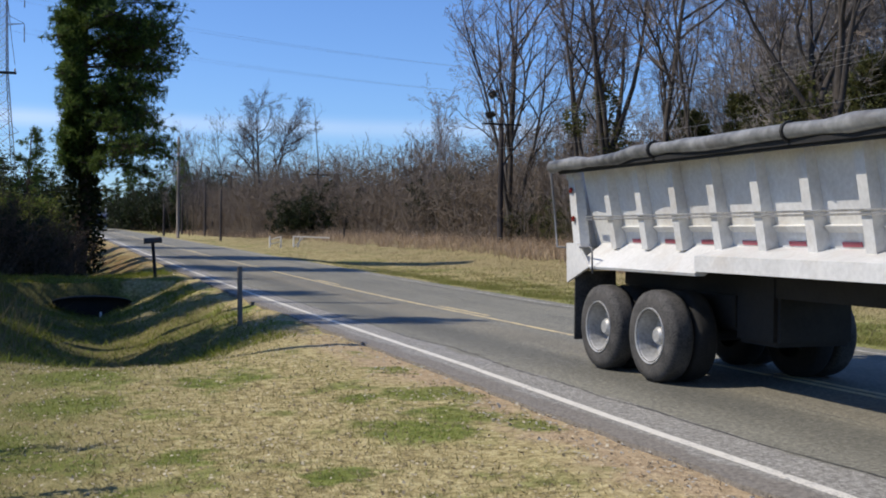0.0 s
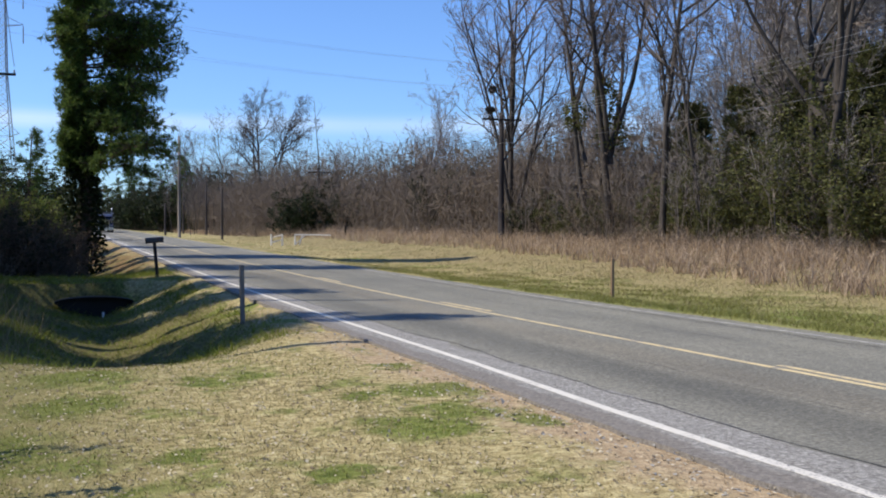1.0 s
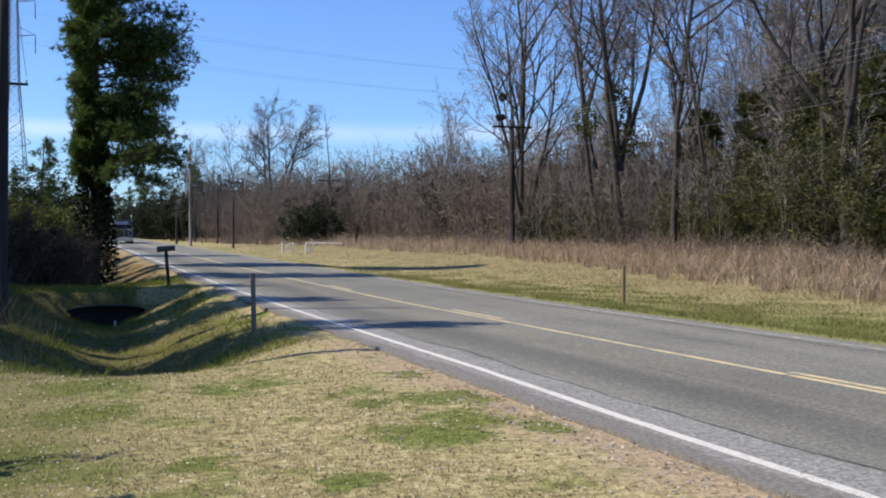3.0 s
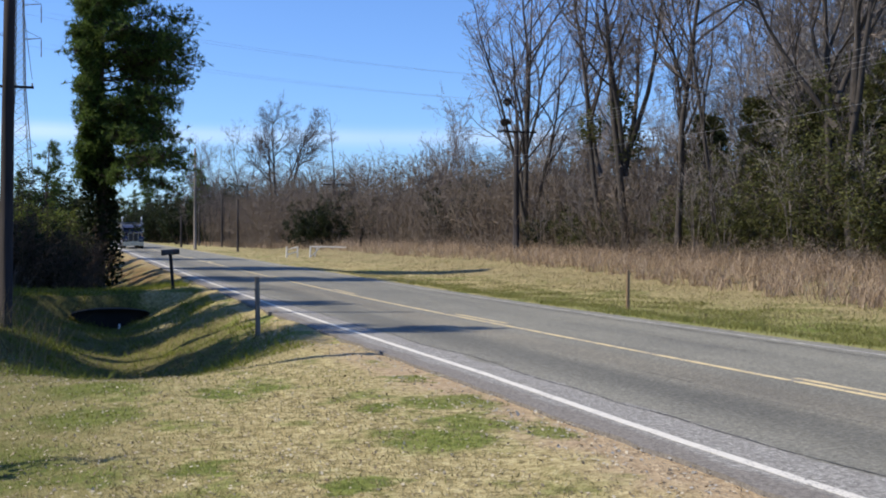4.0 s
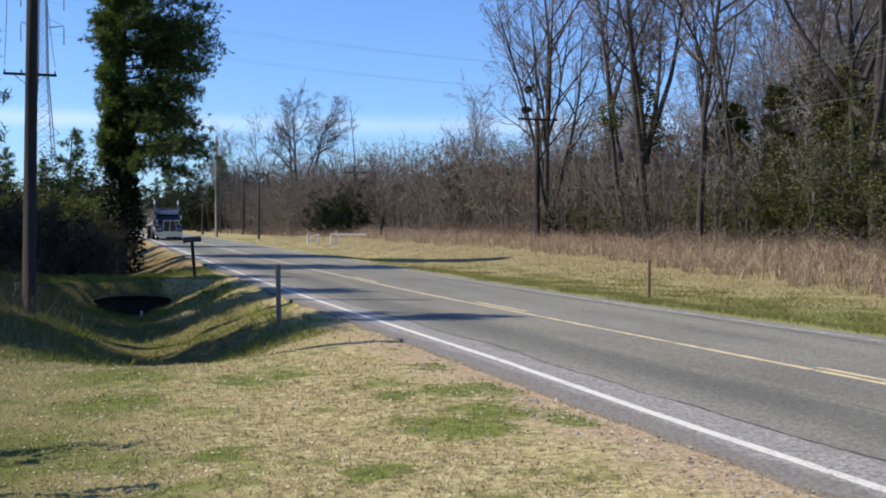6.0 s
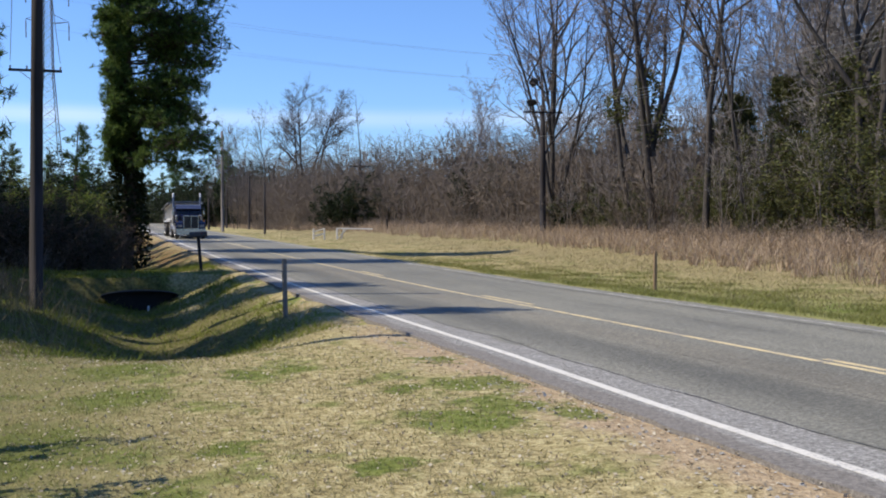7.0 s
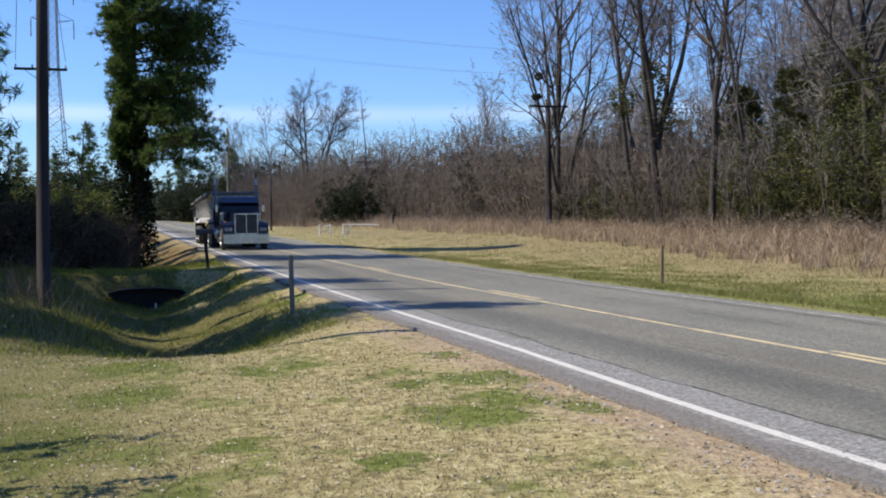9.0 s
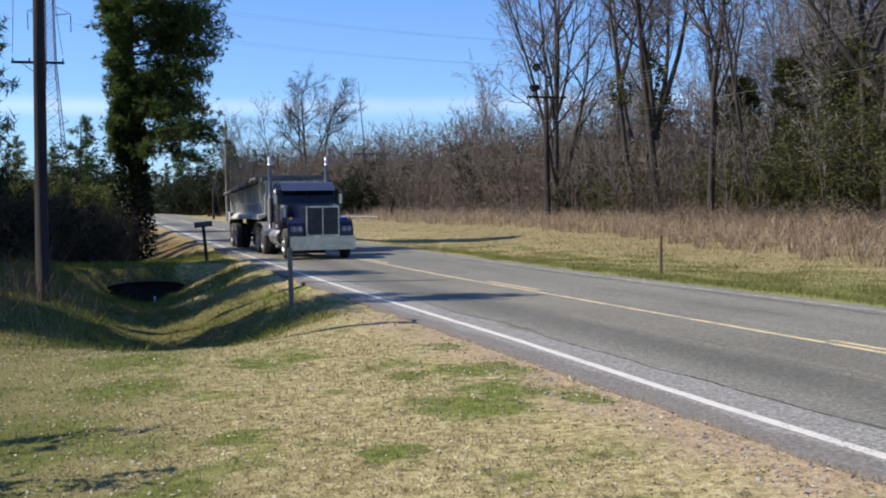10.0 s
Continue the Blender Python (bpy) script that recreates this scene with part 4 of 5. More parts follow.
for x, y, s in ((31.5, 43, 1.3), (32.5, 39, 1.6), (31, 36.5, 1.5), (33, 34, 1.9), (30.8, 32.5, 1.5), (34.5, 37.5, 2.1), (33.5, 30, 2.0), (36, 41, 2.0), (35, 45, 1.6), (31.5, 28, 1.6), (32.5, 49, 1.2)):
    bush(OLIVE[int(y) % 2], x, y, x * 83, s, "tall viny tangle of olive leaves round the trunks", "woodland undergrowth")
for x, y, s in ((36.0, 57.0, 0.8), (36.5, 52.5, 0.85), (37.5, 50.0, 0.95), (35.5, 46.5, 0.8), (38.0, 45.5, 1.0), (35.8, 41.5, 0.9), (37.5, 39.5, 1.05), (34.2, 37.0, 0.85), (36.0, 35.0, 1.0), (33.2, 33.5, 0.85), (34.5, 31.0, 1.0), (40.5, 50.5, 1.05)):
    pine(PINE_W, x, y, x * 19 + y * 7, s, "dark olive evergreen tree among bare woods", "evergreens in the woods")
for x, y, s in ((-9.3, 49.5, 1.55), (-10.0, 83.0, 1.5)):
    pine(PINE_D, x, y, x * 23 + y, s, "tall pine on the verge that shades the road")
pine(PINE_C, 20.9, 190.0, 40, 1.05, "dark round-topped evergreen far down the road", "far roadside trees")
pine(PINE_C, 14.3, 226.0, 80, 1.0, "dark round-topped evergreen far down the road", "far roadside trees")
for x, y, s in ((17.2, 152, 0.5), (18.3, 158, 0.55), (19.2, 163, 0.6), (18.6, 170, 0.5), (20.0, 172, 0.62), (17.0, 176, 0.5), (19.6, 156, 0.5)):
    bare_tree(VARIANTS[4], x, y, x * 97 + y, s, "slim dark bare tree far down the road", "far roadside trees")
bare_tree(VARIANTS[0], 21.6, 184.0, 70, 0.72, "bare dark tree far down the road", "far roadside trees")
for x, y, s in ((19.6, 187, 2.0), (21.0, 189, 2.3), (22.4, 191, 1.7), (14.8, 214, 1.9), (16.2, 211, 1.5), (20.6, 180, 0.9)):
    bush(EVERG[int(x) % 2], x, y, x * 13, s, "dark evergreen bush far down the road", "far brush")
for x, y, s in ((15.2, 226, 1.7), (17.5, 232, 2.0), (21, 240, 2.2), (25, 232, 2.0), (30, 226, 2.1), (11.5, 268, 1.8), (9, 292, 2.0), (5.5, 284, 1.8), (1.5, 270, 1.9), (-4, 250, 2.2), (-2.5, 225, 1.6), (26, 216, 1.6), (23.5, 204, 1.5), (26.8, 199, 1.7), (30.2, 196, 1.6), (24.6, 209, 2.5), (27.8, 205, 2.1), (22.2, 212, 2.0)):
    bush(EVERG[int(y) % 2], x, y, x * 29, s, "big dark evergreen far down the road", "far roadside trees", "evergreen_tree")


# Bushes added out of view to cast shade on the ditch and lawn corner
for x, y, s in ((-6.2, 22.0, 1.05), (-6.8, 24.8, 1.05), (-7.0, 31.8, 1.1), (-7.4, 35.5, 1.1), (-4.3, 8.7, 0.72)):
    bush(EVERG[int(y) % 2], x, y, x * 91, s, "unseen dense evergreen bush added on the verge to cast shade", "verge thicket")


WEED = bush_meshes(75, 0.34, 0.5, 22, 420, 0.05, M_GREEN, M_GREEN)
for i, (x, y) in enumerate(((12.9, 19.6), (13.4, 22.8), (12.8, 25.4), (13.3, 18.2), (13.1, 29.5), (12.7, 33.0), (13.8, 20.8))):
    bush(WEED, x, y, i * 50, 0.8 + 0.15 * (i % 3), "small dark green weed clump in the far verge", "verge weeds", "weed")


# thicket bushes whose shade comes from the darkened twig colour
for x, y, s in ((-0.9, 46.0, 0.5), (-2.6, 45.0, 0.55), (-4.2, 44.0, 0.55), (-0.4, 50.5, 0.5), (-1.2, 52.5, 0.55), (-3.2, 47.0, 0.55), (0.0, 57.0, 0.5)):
    bush(SHADEDBRUSH, x, y, x * 67 + y, s, "brown leafless thicket bush with pine shade in its colour", "verge thicket")
for x, y, s in ((29.7, 67.0, 0.42), (30.6, 68.5, 0.5)):
    bush(SHADEDBRUSH, x, y, x * 67 + y, s, "dark brown tangle round the foot of a tree", "woodland undergrowth")


# distant woods all round, one mesh of trunks and twigs
def far_woods():
    rng = np.random.default_rng(8)
    pts, segs = [], []
    for _ in range(1500):
        a, d = rng.uniform(-1.2, 1.3), rng.uniform(0, 1)
        x, y = (rng.uniform(60, 140), rng.uniform(10, 320)) if rng.uniform() < 0.55 else (rng.uniform(-140, 60), rng.uniform(330, 380))
        if rng.uniform() < 0.2:
            x, y = rng.uniform(-90, -24), rng.uniform(40, 330)
        z, h = ground_z(x, y), rng.uniform(7, 13)
        segs.append(((x, y, z), (x + rng.normal(0, 0.5), y, z + h), 0.16, 0.04))
        for _ in range(16):
            zz = z + h * rng.uniform(0.3, 1.0)
            e = (x + rng.normal(0, 1.7), y + rng.normal(0, 1.7), zz + rng.uniform(0.2, 2.0))
            segs.append(((x, y, zz), e, 0.05, 0.015))
        for _ in range(34):
            pts.append((x + rng.normal(0, 1.8), y + rng.normal(0, 1.8), z + h * rng.uniform(0.05, 1.0)))
    tagged(mesh_ob("far_woods", *twig_data(segs, 0.2), M_TWIG), "distant grey-brown bare woods", "woods", kind="stuff")
    tagged(mesh_ob("far_foliage", *leaf_data(rng, pts, 0.8), M_DEADLEAF), "distant brown and dull green foliage of the woods", "woods", kind="stuff")


far_woods()


# ---------------------------------------------------------------- poles, wires, tower
def sag_wire(a, b, drop, r=0.0065, k=14):
    pts = [Vector(a).lerp(Vector(b), i / k) - Vector((0, 0, drop * 4 * (i / k) * (1 - i / k))) for i in range(k + 1)]
    V, F = tube_data([(pts, [r] * (k + 1))], 4)
    return tagged(mesh_ob("power_line", V, F, M_WIRE, soft=True), "thin sagging overhead power line", "wire", "overhead power lines")


def utility_pole(x, y, height, arm=0.0, r=0.15, lean=0.0, arm_turn=0.0, wood=None, label="dark wooden utility pole with a crossarm"):
    z = ground_z(x, y)
    e = new("utility_pole")
    e.matrix_basis = pose(x, y, z - 0.25, 0, lean, arm_turn)
    V, F = tube_data([([(0, 0, 0), (0, 0, height * 0.5), (0, 0, height + 0.25)], [r, r * 0.86, r * 0.7])], 12)
    mesh_ob("pole", V, F, wood or M_POLE, e, True)
    if arm:
        za = height - 0.25
        part("crossarm", bm_box(-arm / 2, arm / 2, -0.17, -0.06, za - 0.06, za + 0.06, 0.012), M_POLE, e)
        for s in (-1, 1):
            V, F = tube_data([([(s * arm * 0.3, -0.12, za - 0.05), (0, -0.12, za - 0.6)], [0.016, 0.016])], 4)
            mesh_ob("brace", V, F, M_STEEL, e)
        for s in (-0.47, -0.16, 0.16, 0.47):
            part("insulator", bm_lathe([(za + 0.06, 0.02), (za + 0.1, 0.05), (za + 0.15, 0.03), (za + 0.19, 0.05), (za + 0.22, 0.015)], "z", 8, None, (s * arm, -0.115, 0)), M_CONCRETE, e)
    return tagged(e, label, "utility pole", "utility poles")


LINE_X = 27.5
line_poles = [(LINE_X, 8.0, 9.2), (LINE_X, 66.6, 8.5), (28.9, 126.0, 7.4), (LINE_X, 184.0, 9.5)]
for x, y, h in line_poles:
    utility_pole(x, y, h, 2.75)
for (xa, ya, ha), (xb, yb, hb) in zip(line_poles, line_poles[1:]):
    za, zb = ground_z(xa, ya) + ha - 0.25, ground_z(xb, yb) + hb - 0.25
    for s in (-0.47, -0.16, 0.16, 0.47):
        sag_wire((xa + s * 2.75, ya, za), (xb + s * 2.75, yb, zb), 0.9)
    sag_wire((xa - 0.15, ya, za - 1.8), (xb - 0.15, yb, zb - 1.8), 0.8)
utility_pole(12.75, 124.0, 11.2, 0, 0.13, wood=M_POSTWOOD, label="tall pale bare utility pole")
utility_pole(19.0, 150.0, 7.2, 0, 0.11, label="dark wooden pole at the roadside")
utility_pole(16.6, 118.0, 5.6, 0, 0.09, label="dark wooden pole at the roadside")
for x, y, h in ((17.9, 168.0, 6.4), (21.3, 166.0, 6.0), (21.7, 163.0, 5.2), (13.6, 150.0, 4.2)):
    utility_pole(x, y, h, 0, 0.12, label="slim dark wooden pole at the roadside")
utility_pole(-1.52, 27.4, 11.0, 0, 0.115, 0.8, label="dark leaning wooden utility pole by the ditch")
utility_pole(-3.0, 56.0, 9.38, 2.4, 0.1, label="slim wooden utility pole with a crossarm")
for s in (-0.47, 0.47):
    sag_wire((-3.0 + s * 2.4, 55.9, ground_z(-3.0, 56) + 9.28), (-1.63 + s * 0.5, 27.4, ground_z(-1.63, 27.4) + 10.7), 0.4, 0.012)


def lattice_tower(x, y, height):
    z = ground_z(x, y)
    e = new("transmission_tower")
    e.matrix_basis = pose(x, y, z, 0, 0, 12)

    def half(v):
        return 3.4 - 2.3 * min(1, v / 34) - 0.25 * max(0, (v - 34) / 16)
    for sx in (-1, 1):
        for sy in (-1, 1):
            V, F = tube_data([([(sx * half(v), sy * half(v), v) for v in (0, 12, 24, 34, height)], [0.13, 0.12, 0.11, 0.10, 0.08])], 4)
            mesh_ob("leg", V, F, M_STEEL, e)
    segs, v = [], 0.0
    while v < height - 1.5:
        w = min(height - 0.5, v + max(1.6, half(v) * 1.5))
        a, b = half(v), half(w)
        for s in (-1, 1):
            segs += [((-a, s * a, v), (b, s * b, w), 0.045, 0.045), ((a, s * a, v), (-b, s * b, w), 0.045, 0.045), ((-b, s * b, w), (b, s * b, w), 0.04, 0.04)]
            segs += [((s * a, -a, v), (s * b, b, w), 0.045, 0.045), ((s * a, a, v), (s * b, -b, w), 0.045, 0.045), ((s * b, -b, w), (s * b, b, w), 0.04, 0.04)]
        v = w
    mesh_ob("bracing", *twig_data(segs), M_STEEL, e)
    for za in (21.0, 45.3, 53.0):
        for s in (-1, 1):
            l = 4.6 if za > 30 else 3.6
            h = half(za)
            V, F = twig_data([((s * h, -h, za), (s * l, 0, za + 0.6), 0.08, 0.06), ((s * h, h, za), (s * l, 0, za + 0.6), 0.08, 0.06), ((s * h, 0, za + 2.2), (s * l, 0, za + 0.6), 0.07, 0.06)])
            mesh_ob("arm", V, F, M_STEEL, e)
            if za > 30:
                part("insulator_string", bm_lathe([(za - 3.6, 0.05), (za - 3.5, 0.14), (za - 2, 0.1), (za - 0.5, 0.14), (za + 0.5, 0.05)], "z", 6, None, (s * l, 0, 0)), M_STEEL, e)
    return tagged(e, "tall grey lattice steel transmission tower", "transmission tower")


lattice_tower(-11.4, 262.0, 60.0)
for s in (-1, 1):
    sag_wire((-9.6 + s * 4.6, 262, ground_z(-9.6, 262) + 44.5), (240, 330, 52), 6.0, 0.02, 24)
    sag_wire((-9.6 + s * 4.6, 262, ground_z(-9.6, 262) + 51.5), (240, 336, 60), 6.0, 0.02, 24)


# ---------------------------------------------------------------- small roadside things
def square_post(x, y, h, w, mat, label, tilt=(0, 0)):
    e = new("marker_post")
    e.matrix_basis = pose(x, y, ground_z(x, y) - 0.15, tilt[0], tilt[1], 8)
    b = bm_box(-w / 2, w / 2, -w * 0.4, w * 0.4, 0, h + 0.15, w * 0.1)
    for v in b.verts:
        if v.co.z > h:
            v.co.z -= 0.02 + 0.25 * abs(v.co.x)
    part("post", b, mat, e)
    return tagged(e, label, "post", "marker posts")


square_post(3.5, 22.0, 1.2, 0.088, M_POSTWOOD, "weathered grey wooden post on the ditch bank", (0, -1.0))
square_post(14.3, 26.7, 1.12, 0.09, M_TANPOST, "tan wooden post in the far verge grass", (0, 0.6))
square_post(24.5, 96.0, 1.2, 0.16, M_POLE, "short dark wooden post in tall dry grass")


def mailbox(x, y):
    e = new("mailbox")
    e.matrix_basis = pose(x, y, ground_z(x, y) - 0.16, 0, -4.5, 6)
    part("post", bm_box(-0.05, 0.05, -0.05, 0.05, 0, 1.36, 0.008), M_POLE, e)
    part("shelf", bm_box(-0.3, 0.3, -0.08, 0.08, 1.33, 1.37, 0.006), M_POLE, e)
    arch = [(-0.085, 1.372), (0.085, 1.372)] + [(0.085 * math.cos(a), 1.45 + 0.075 * math.sin(a)) for a in np.linspace(0, math.pi, 9)]
    part("box", bm_prism(arch, -0.29, 0.29, "x"), M_MAIL, e)
    door = [(u * 1.05, 1.372 + (v - 1.372) * 1.03) for u, v in arch]
    part("door", bm_prism(door, 0.291, 0.303, "x"), M_MAIL, e)
    part("flag", bm_box(0.1, 0.115, -0.105, -0.09, 1.42, 1.5, 0.002), M_RED, e)
    return tagged(e, "small dark metal mailbox on a leaning thin post", "mailbox")


mailbox(3.25, 38.7)


def gate(x, y):
    """White pipe gate and its frames in the dry grass."""
    e = new("white_gate")
    e.matrix_basis = pose(x, y, ground_z(x, y), 0, 0, -14)
    for a in (-1.5, -0.6, 0.45, 0.75):
        V, F = tube_data([([(a, 0, -0.1), (a + (0.3 if a > 0.5 else 0.0), 0, 0.95)], [0.05, 0.05])], 8)
        mesh_ob("post", V, F, M_FENCE, e)
    for z in (0.9, 0.5):
        V, F = tube_data([([(-1.5, 0, z - 0.25), (-0.6, 0, z)], [0.04, 0.04])], 8)
        mesh_ob("rail", V, F, M_FENCE, e)
    V, F = tube_data([([(0.45, 0, 0.92), (3.4, 0.2, 0.86)], [0.05, 0.05])], 8)
    mesh_ob("rail", V, F, M_FENCE, e)
    V, F = tube_data([([(0.5, 0, 0.1), (1.25, 0, 0.85)], [0.035, 0.035])], 8)
    mesh_ob("brace", V, F, M_FENCE, e)
    return tagged(e, "low white pipe gate standing in dry grass", "gate")


gate(18.2, 90.0)


def culvert(x, y):
    """A wide flattened pipe under the driveway, closed by a near-black disc that paints its inner shade."""
    e = new("culvert_pipe")
    e.matrix_basis = pose(x, y, -0.6, 0, 0, 0)
    b = bm_lathe([(0.0, 0.56), (0.0, 0.58), (0.9, 0.58), (0.9, 0.56), (0.0, 0.56)], "y", 24, capped=False)
    for v in b.verts:
        v.co.x *= 2.1 * (1 + min(0.0, v.co.z) * 0.9)
        v.co.z *= 0.3 if v.co.z > 0 else 1.05
    part("pipe", b, M_PIPEHOLE, e)
    # disc added inside the mouth to stand for the dark, shaded hollow
    b = bm_lathe([(0.25, 0.57), (0.27, 0.3), (0.3, 0.0005)], "y", 24, capped=False)
    for v in b.verts:
        v.co.x *= 2.1 * (1 + min(0.0, v.co.z) * 0.9)
        v.co.z *= 0.3 if v.co.z > 0 else 1.05
    part("silt", b, M_PIPEHOLE, e, "near-black disc standing for the shaded hollow of the pipe")
    part("marker", bm_box(0.22, 0.29, -0.1, -0.03, -0.75, -0.3, 0.02), M_PLASTIC, e, "small white marker")
    return tagged(e, "dark flattened culvert pipe under the driveway", "culvert")


culvert(1.12, 36.42)


def house(x, y, turn):
    e = new("house")
    e.matrix_basis = pose(x, y, ground_z(x, y) + 0.1, 0, 0, turn)
    part("wall", bm_box(-7, 7, -4, 4, -0.3, 2.9, 0.03), M_HOUSE, e)
    part("roof", bm_prism([(-4.6, 2.85), (4.6, 2.85), (4.6, 3.0), (0, 5.0), (-4.6, 3.0)], -7.5, 7.5, "x"), M_ROOF, e)
    for a in (-5, -2, 2.5, 5):
        w = part("window", bm_box(a - 0.55, a + 0.55, -4.06, -3.98, 0.9, 2.2, 0.02), M_FENCE, e)
        part("pane", bm_box(a - 0.45, a + 0.45, -4.09, -4.05, 1.0, 2.1), M_GLASS, w)
    part("door", bm_box(0.1, 1.1, -4.07, -3.98, -0.1, 2.05, 0.02), M_ROOF, e)
    return tagged(e, "pale single-storey house behind bare trees", "house")


house(33.0, 214.0, 20)


# ---------------------------------------------------------------- grass and litter
def scatter(rng, count, x0, x1, y0, y1, keep):
    P = []
    while len(P) < count:
        x, y = float(rng.uniform(x0, x1)), float(rng.uniform(y0, y1))
        if keep(x, y) > rng.uniform():
            P.append((x, y, ground_z(x, y) - 0.01))
    return P


def spot_at(x, y):
    return max(smooth(r, r * 0.4, math.hypot(x - a, (y - b) * 0.8) + 0.4 * noise.noise((x * 2.6, y * 2.6, 3.0))) for a, b, r in GREEN_SPOTS)


def patch(x, y):
    return max(spot_at(x, y), 0.75 * smooth(-0.05, 0.22, noise.noise((x * 0.75, y * 0.75, 11.0)) * 0.6 + noise.noise((x * 0.25, y * 0.25, 4.0)) * 0.6))


def seen(x, y):
    """Nearer ground carries more blades."""
    return min(1.0, (9.0 / max(6.0, y)) ** 1.2) * (1.0 if x < 2.9 else max(0.0, 1 - (x - 2.9 - 0.6 * noise.noise((x, y * 0.8, 13.0))) / 0.75))


def stuff(name, data, mat, label, category="grass"):
    return tagged(mesh_ob(name, *data, mat), label, category, kind="stuff")


g_rng = np.random.default_rng(123)
stuff("dry_grass", blade_data(g_rng, scatter(g_rng, 95000, -5, 4.6, 4.5, 32, lambda x, y: seen(x, y) * (1 - 0.7 * patch(x, y))), 0.065, 0.010, 0.9, 0.5), M_STRAW, "short flattened dry winter grass")
stuff("green_grass", blade_data(g_rng, scatter(g_rng, 46000, -5, 4.3, 4.5, 34, lambda x, y: max(seen(x, y) * (0.1 + 0.8 * patch(x, y)), spot_at(x, y) * min(1.0, 14.0 / y))), 0.05, 0.008, 0.7, 0.4), M_GREEN, "short green grass in patches")
stuff("ditch_grass", blade_data(g_rng, scatter(g_rng, 46000, -5, 3.9, 15, 48, lambda x, y: (0.25 + patch(x, y)) * smooth(17.2, 19.8, y + (0.0 if x > 0.5 else 2.0))), 0.2, 0.022, 0.8, 0.5), M_GREEN, "longer green grass in the ditch")
# ditch straw takes the darker mown-grass colour in place of tree shade
stuff("ditch_straw", blade_data(g_rng, scatter(g_rng, 9000, -6, 4.2, 16, 60, lambda x, y: 1 - 0.6 * patch(x, y)), 0.15, 0.016, 0.9, 0.5), M_MOWN, "dry grass on the ditch banks")
stuff("verge_grass", blade_data(g_rng, scatter(g_rng, 52000, 11.8, 20.5, 10, 75, lambda x, y: smooth(60, 18, y) * (0.1 + smooth(21.5, 12.5, x)) * (0.2 + smooth(-0.15, 0.25, noise.noise((x * 0.9, y * 0.5, 31.0))))), 0.13, 0.016, 0.6, 0.4), M_VERGE, "green grass along the far edge of the road")
stuff("verge_straw", blade_data(g_rng, scatter(g_rng, 46000, 12.0, 24, 12, 130, lambda x, y: min(1, 30 / y) * (0.25 + smooth(12.5, 17, x))), 0.16, 0.02, 0.8, 0.5), M_MOWN, "dry mown grass behind the far verge")


def tall_edge(y):
    return float(np.interp(y, (8, 22, 41, 60, 105, 150, 200), (18.5, 19.6, 22.0, 23.6, 22.5, 19.0, 16.5)))


def tall_keep(x, y):
    e = tall_edge(y) + 0.8 * noise.noise((x * 0.4, y * 0.4, 9.0))
    return 0.0 if x < e else min(1.0, 40 / max(y, 20)) * (0.14 + 1.1 * smooth(-0.15, 0.3, noise.noise((x * 0.8, y * 0.8, 21.0))))


pts = scatter(g_rng, 54000, 17.5, 34, 10, 190, tall_keep)
stuff("tall_dry_grass", blade_data(g_rng, pts, np.array([1.0 * (0.55 + 0.5 * (1.5 * noise.noise((p[0] * 0.6, p[1] * 0.6, 2.0)) + 0.45)) * g_rng.uniform(0.5, 1.25) for p in pts]), 0.03, 0.34, 0.4), M_TALLGRASS, "tall dry broom grass before the woods", "tall grass")
pts = scatter(g_rng, 900, -3.4, 0.2, 19.5, 33, lambda x, y: smooth(0.2, -1.6, x) * (0.3 + smooth(-0.1, 0.3, noise.noise((x * 1.1, y * 0.7, 5.0)))))
stuff("tall_weeds", blade_data(g_rng, pts, 1.0, 0.014, 0.22, 0.35), M_MOWN, "dry weed stalks round the foot of the pole", "weeds")
pts = scatter(g_rng, 1500, -5, 3.9, 4.5, 20, lambda x, y: min(1.0, 9 / max(6, y)) * (0.3 + smooth(-0.1, 0.3, noise.noise((x * 0.7, y * 0.7, 41.0)))))
stuff("dark_leaf_litter", leaf_data(g_rng, [(x, y, z + 0.012) for x, y, z in pts], 0.022, 1.4, 0.25, flat=True), M_DEADLEAF, "dark curled leaves scattered on the grass", "leaves")
pts = scatter(g_rng, 1500, -5, 4.2, 4.5, 22, lambda x, y: min(1.0, 9 / max(6, y)) * (0.3 + smooth(-0.1, 0.3, noise.noise((x * 0.6, y * 0.6, 51.0)))))
stuff("pale_leaf_litter", leaf_data(g_rng, [(x, y, z + 0.02) for x, y, z in pts], 0.026, 1.4, 0.25, flat=True), M_LITTER, "larger pale curled leaves on the grass", "leaves")
pts = scatter(g_rng, 11000, -5, 4.4, 4.5, 22, lambda x, y: min(1.0, (9 / max(6, y)) ** 1.0))
stuff("fallen_leaves", leaf_data(g_rng, [(x, y, z + 0.025) for x, y, z in pts], 0.021, 1.5, 0.4, flat=True), M_LITTER, "pale fallen leaves scattered on the grass", "leaves")
pts = scatter(g_rng, 900, 3.7, 4.5, 4.5, 30, lambda x, y: min(1.0, 9 / y))
stuff("gravel", leaf_data(g_rng, [(x, y, z + 0.02) for x, y, z in pts], 0.03, 1.1, 0.3, flat=True), M_CONCRETE, "loose pale gravel along the asphalt edge", "gravel")


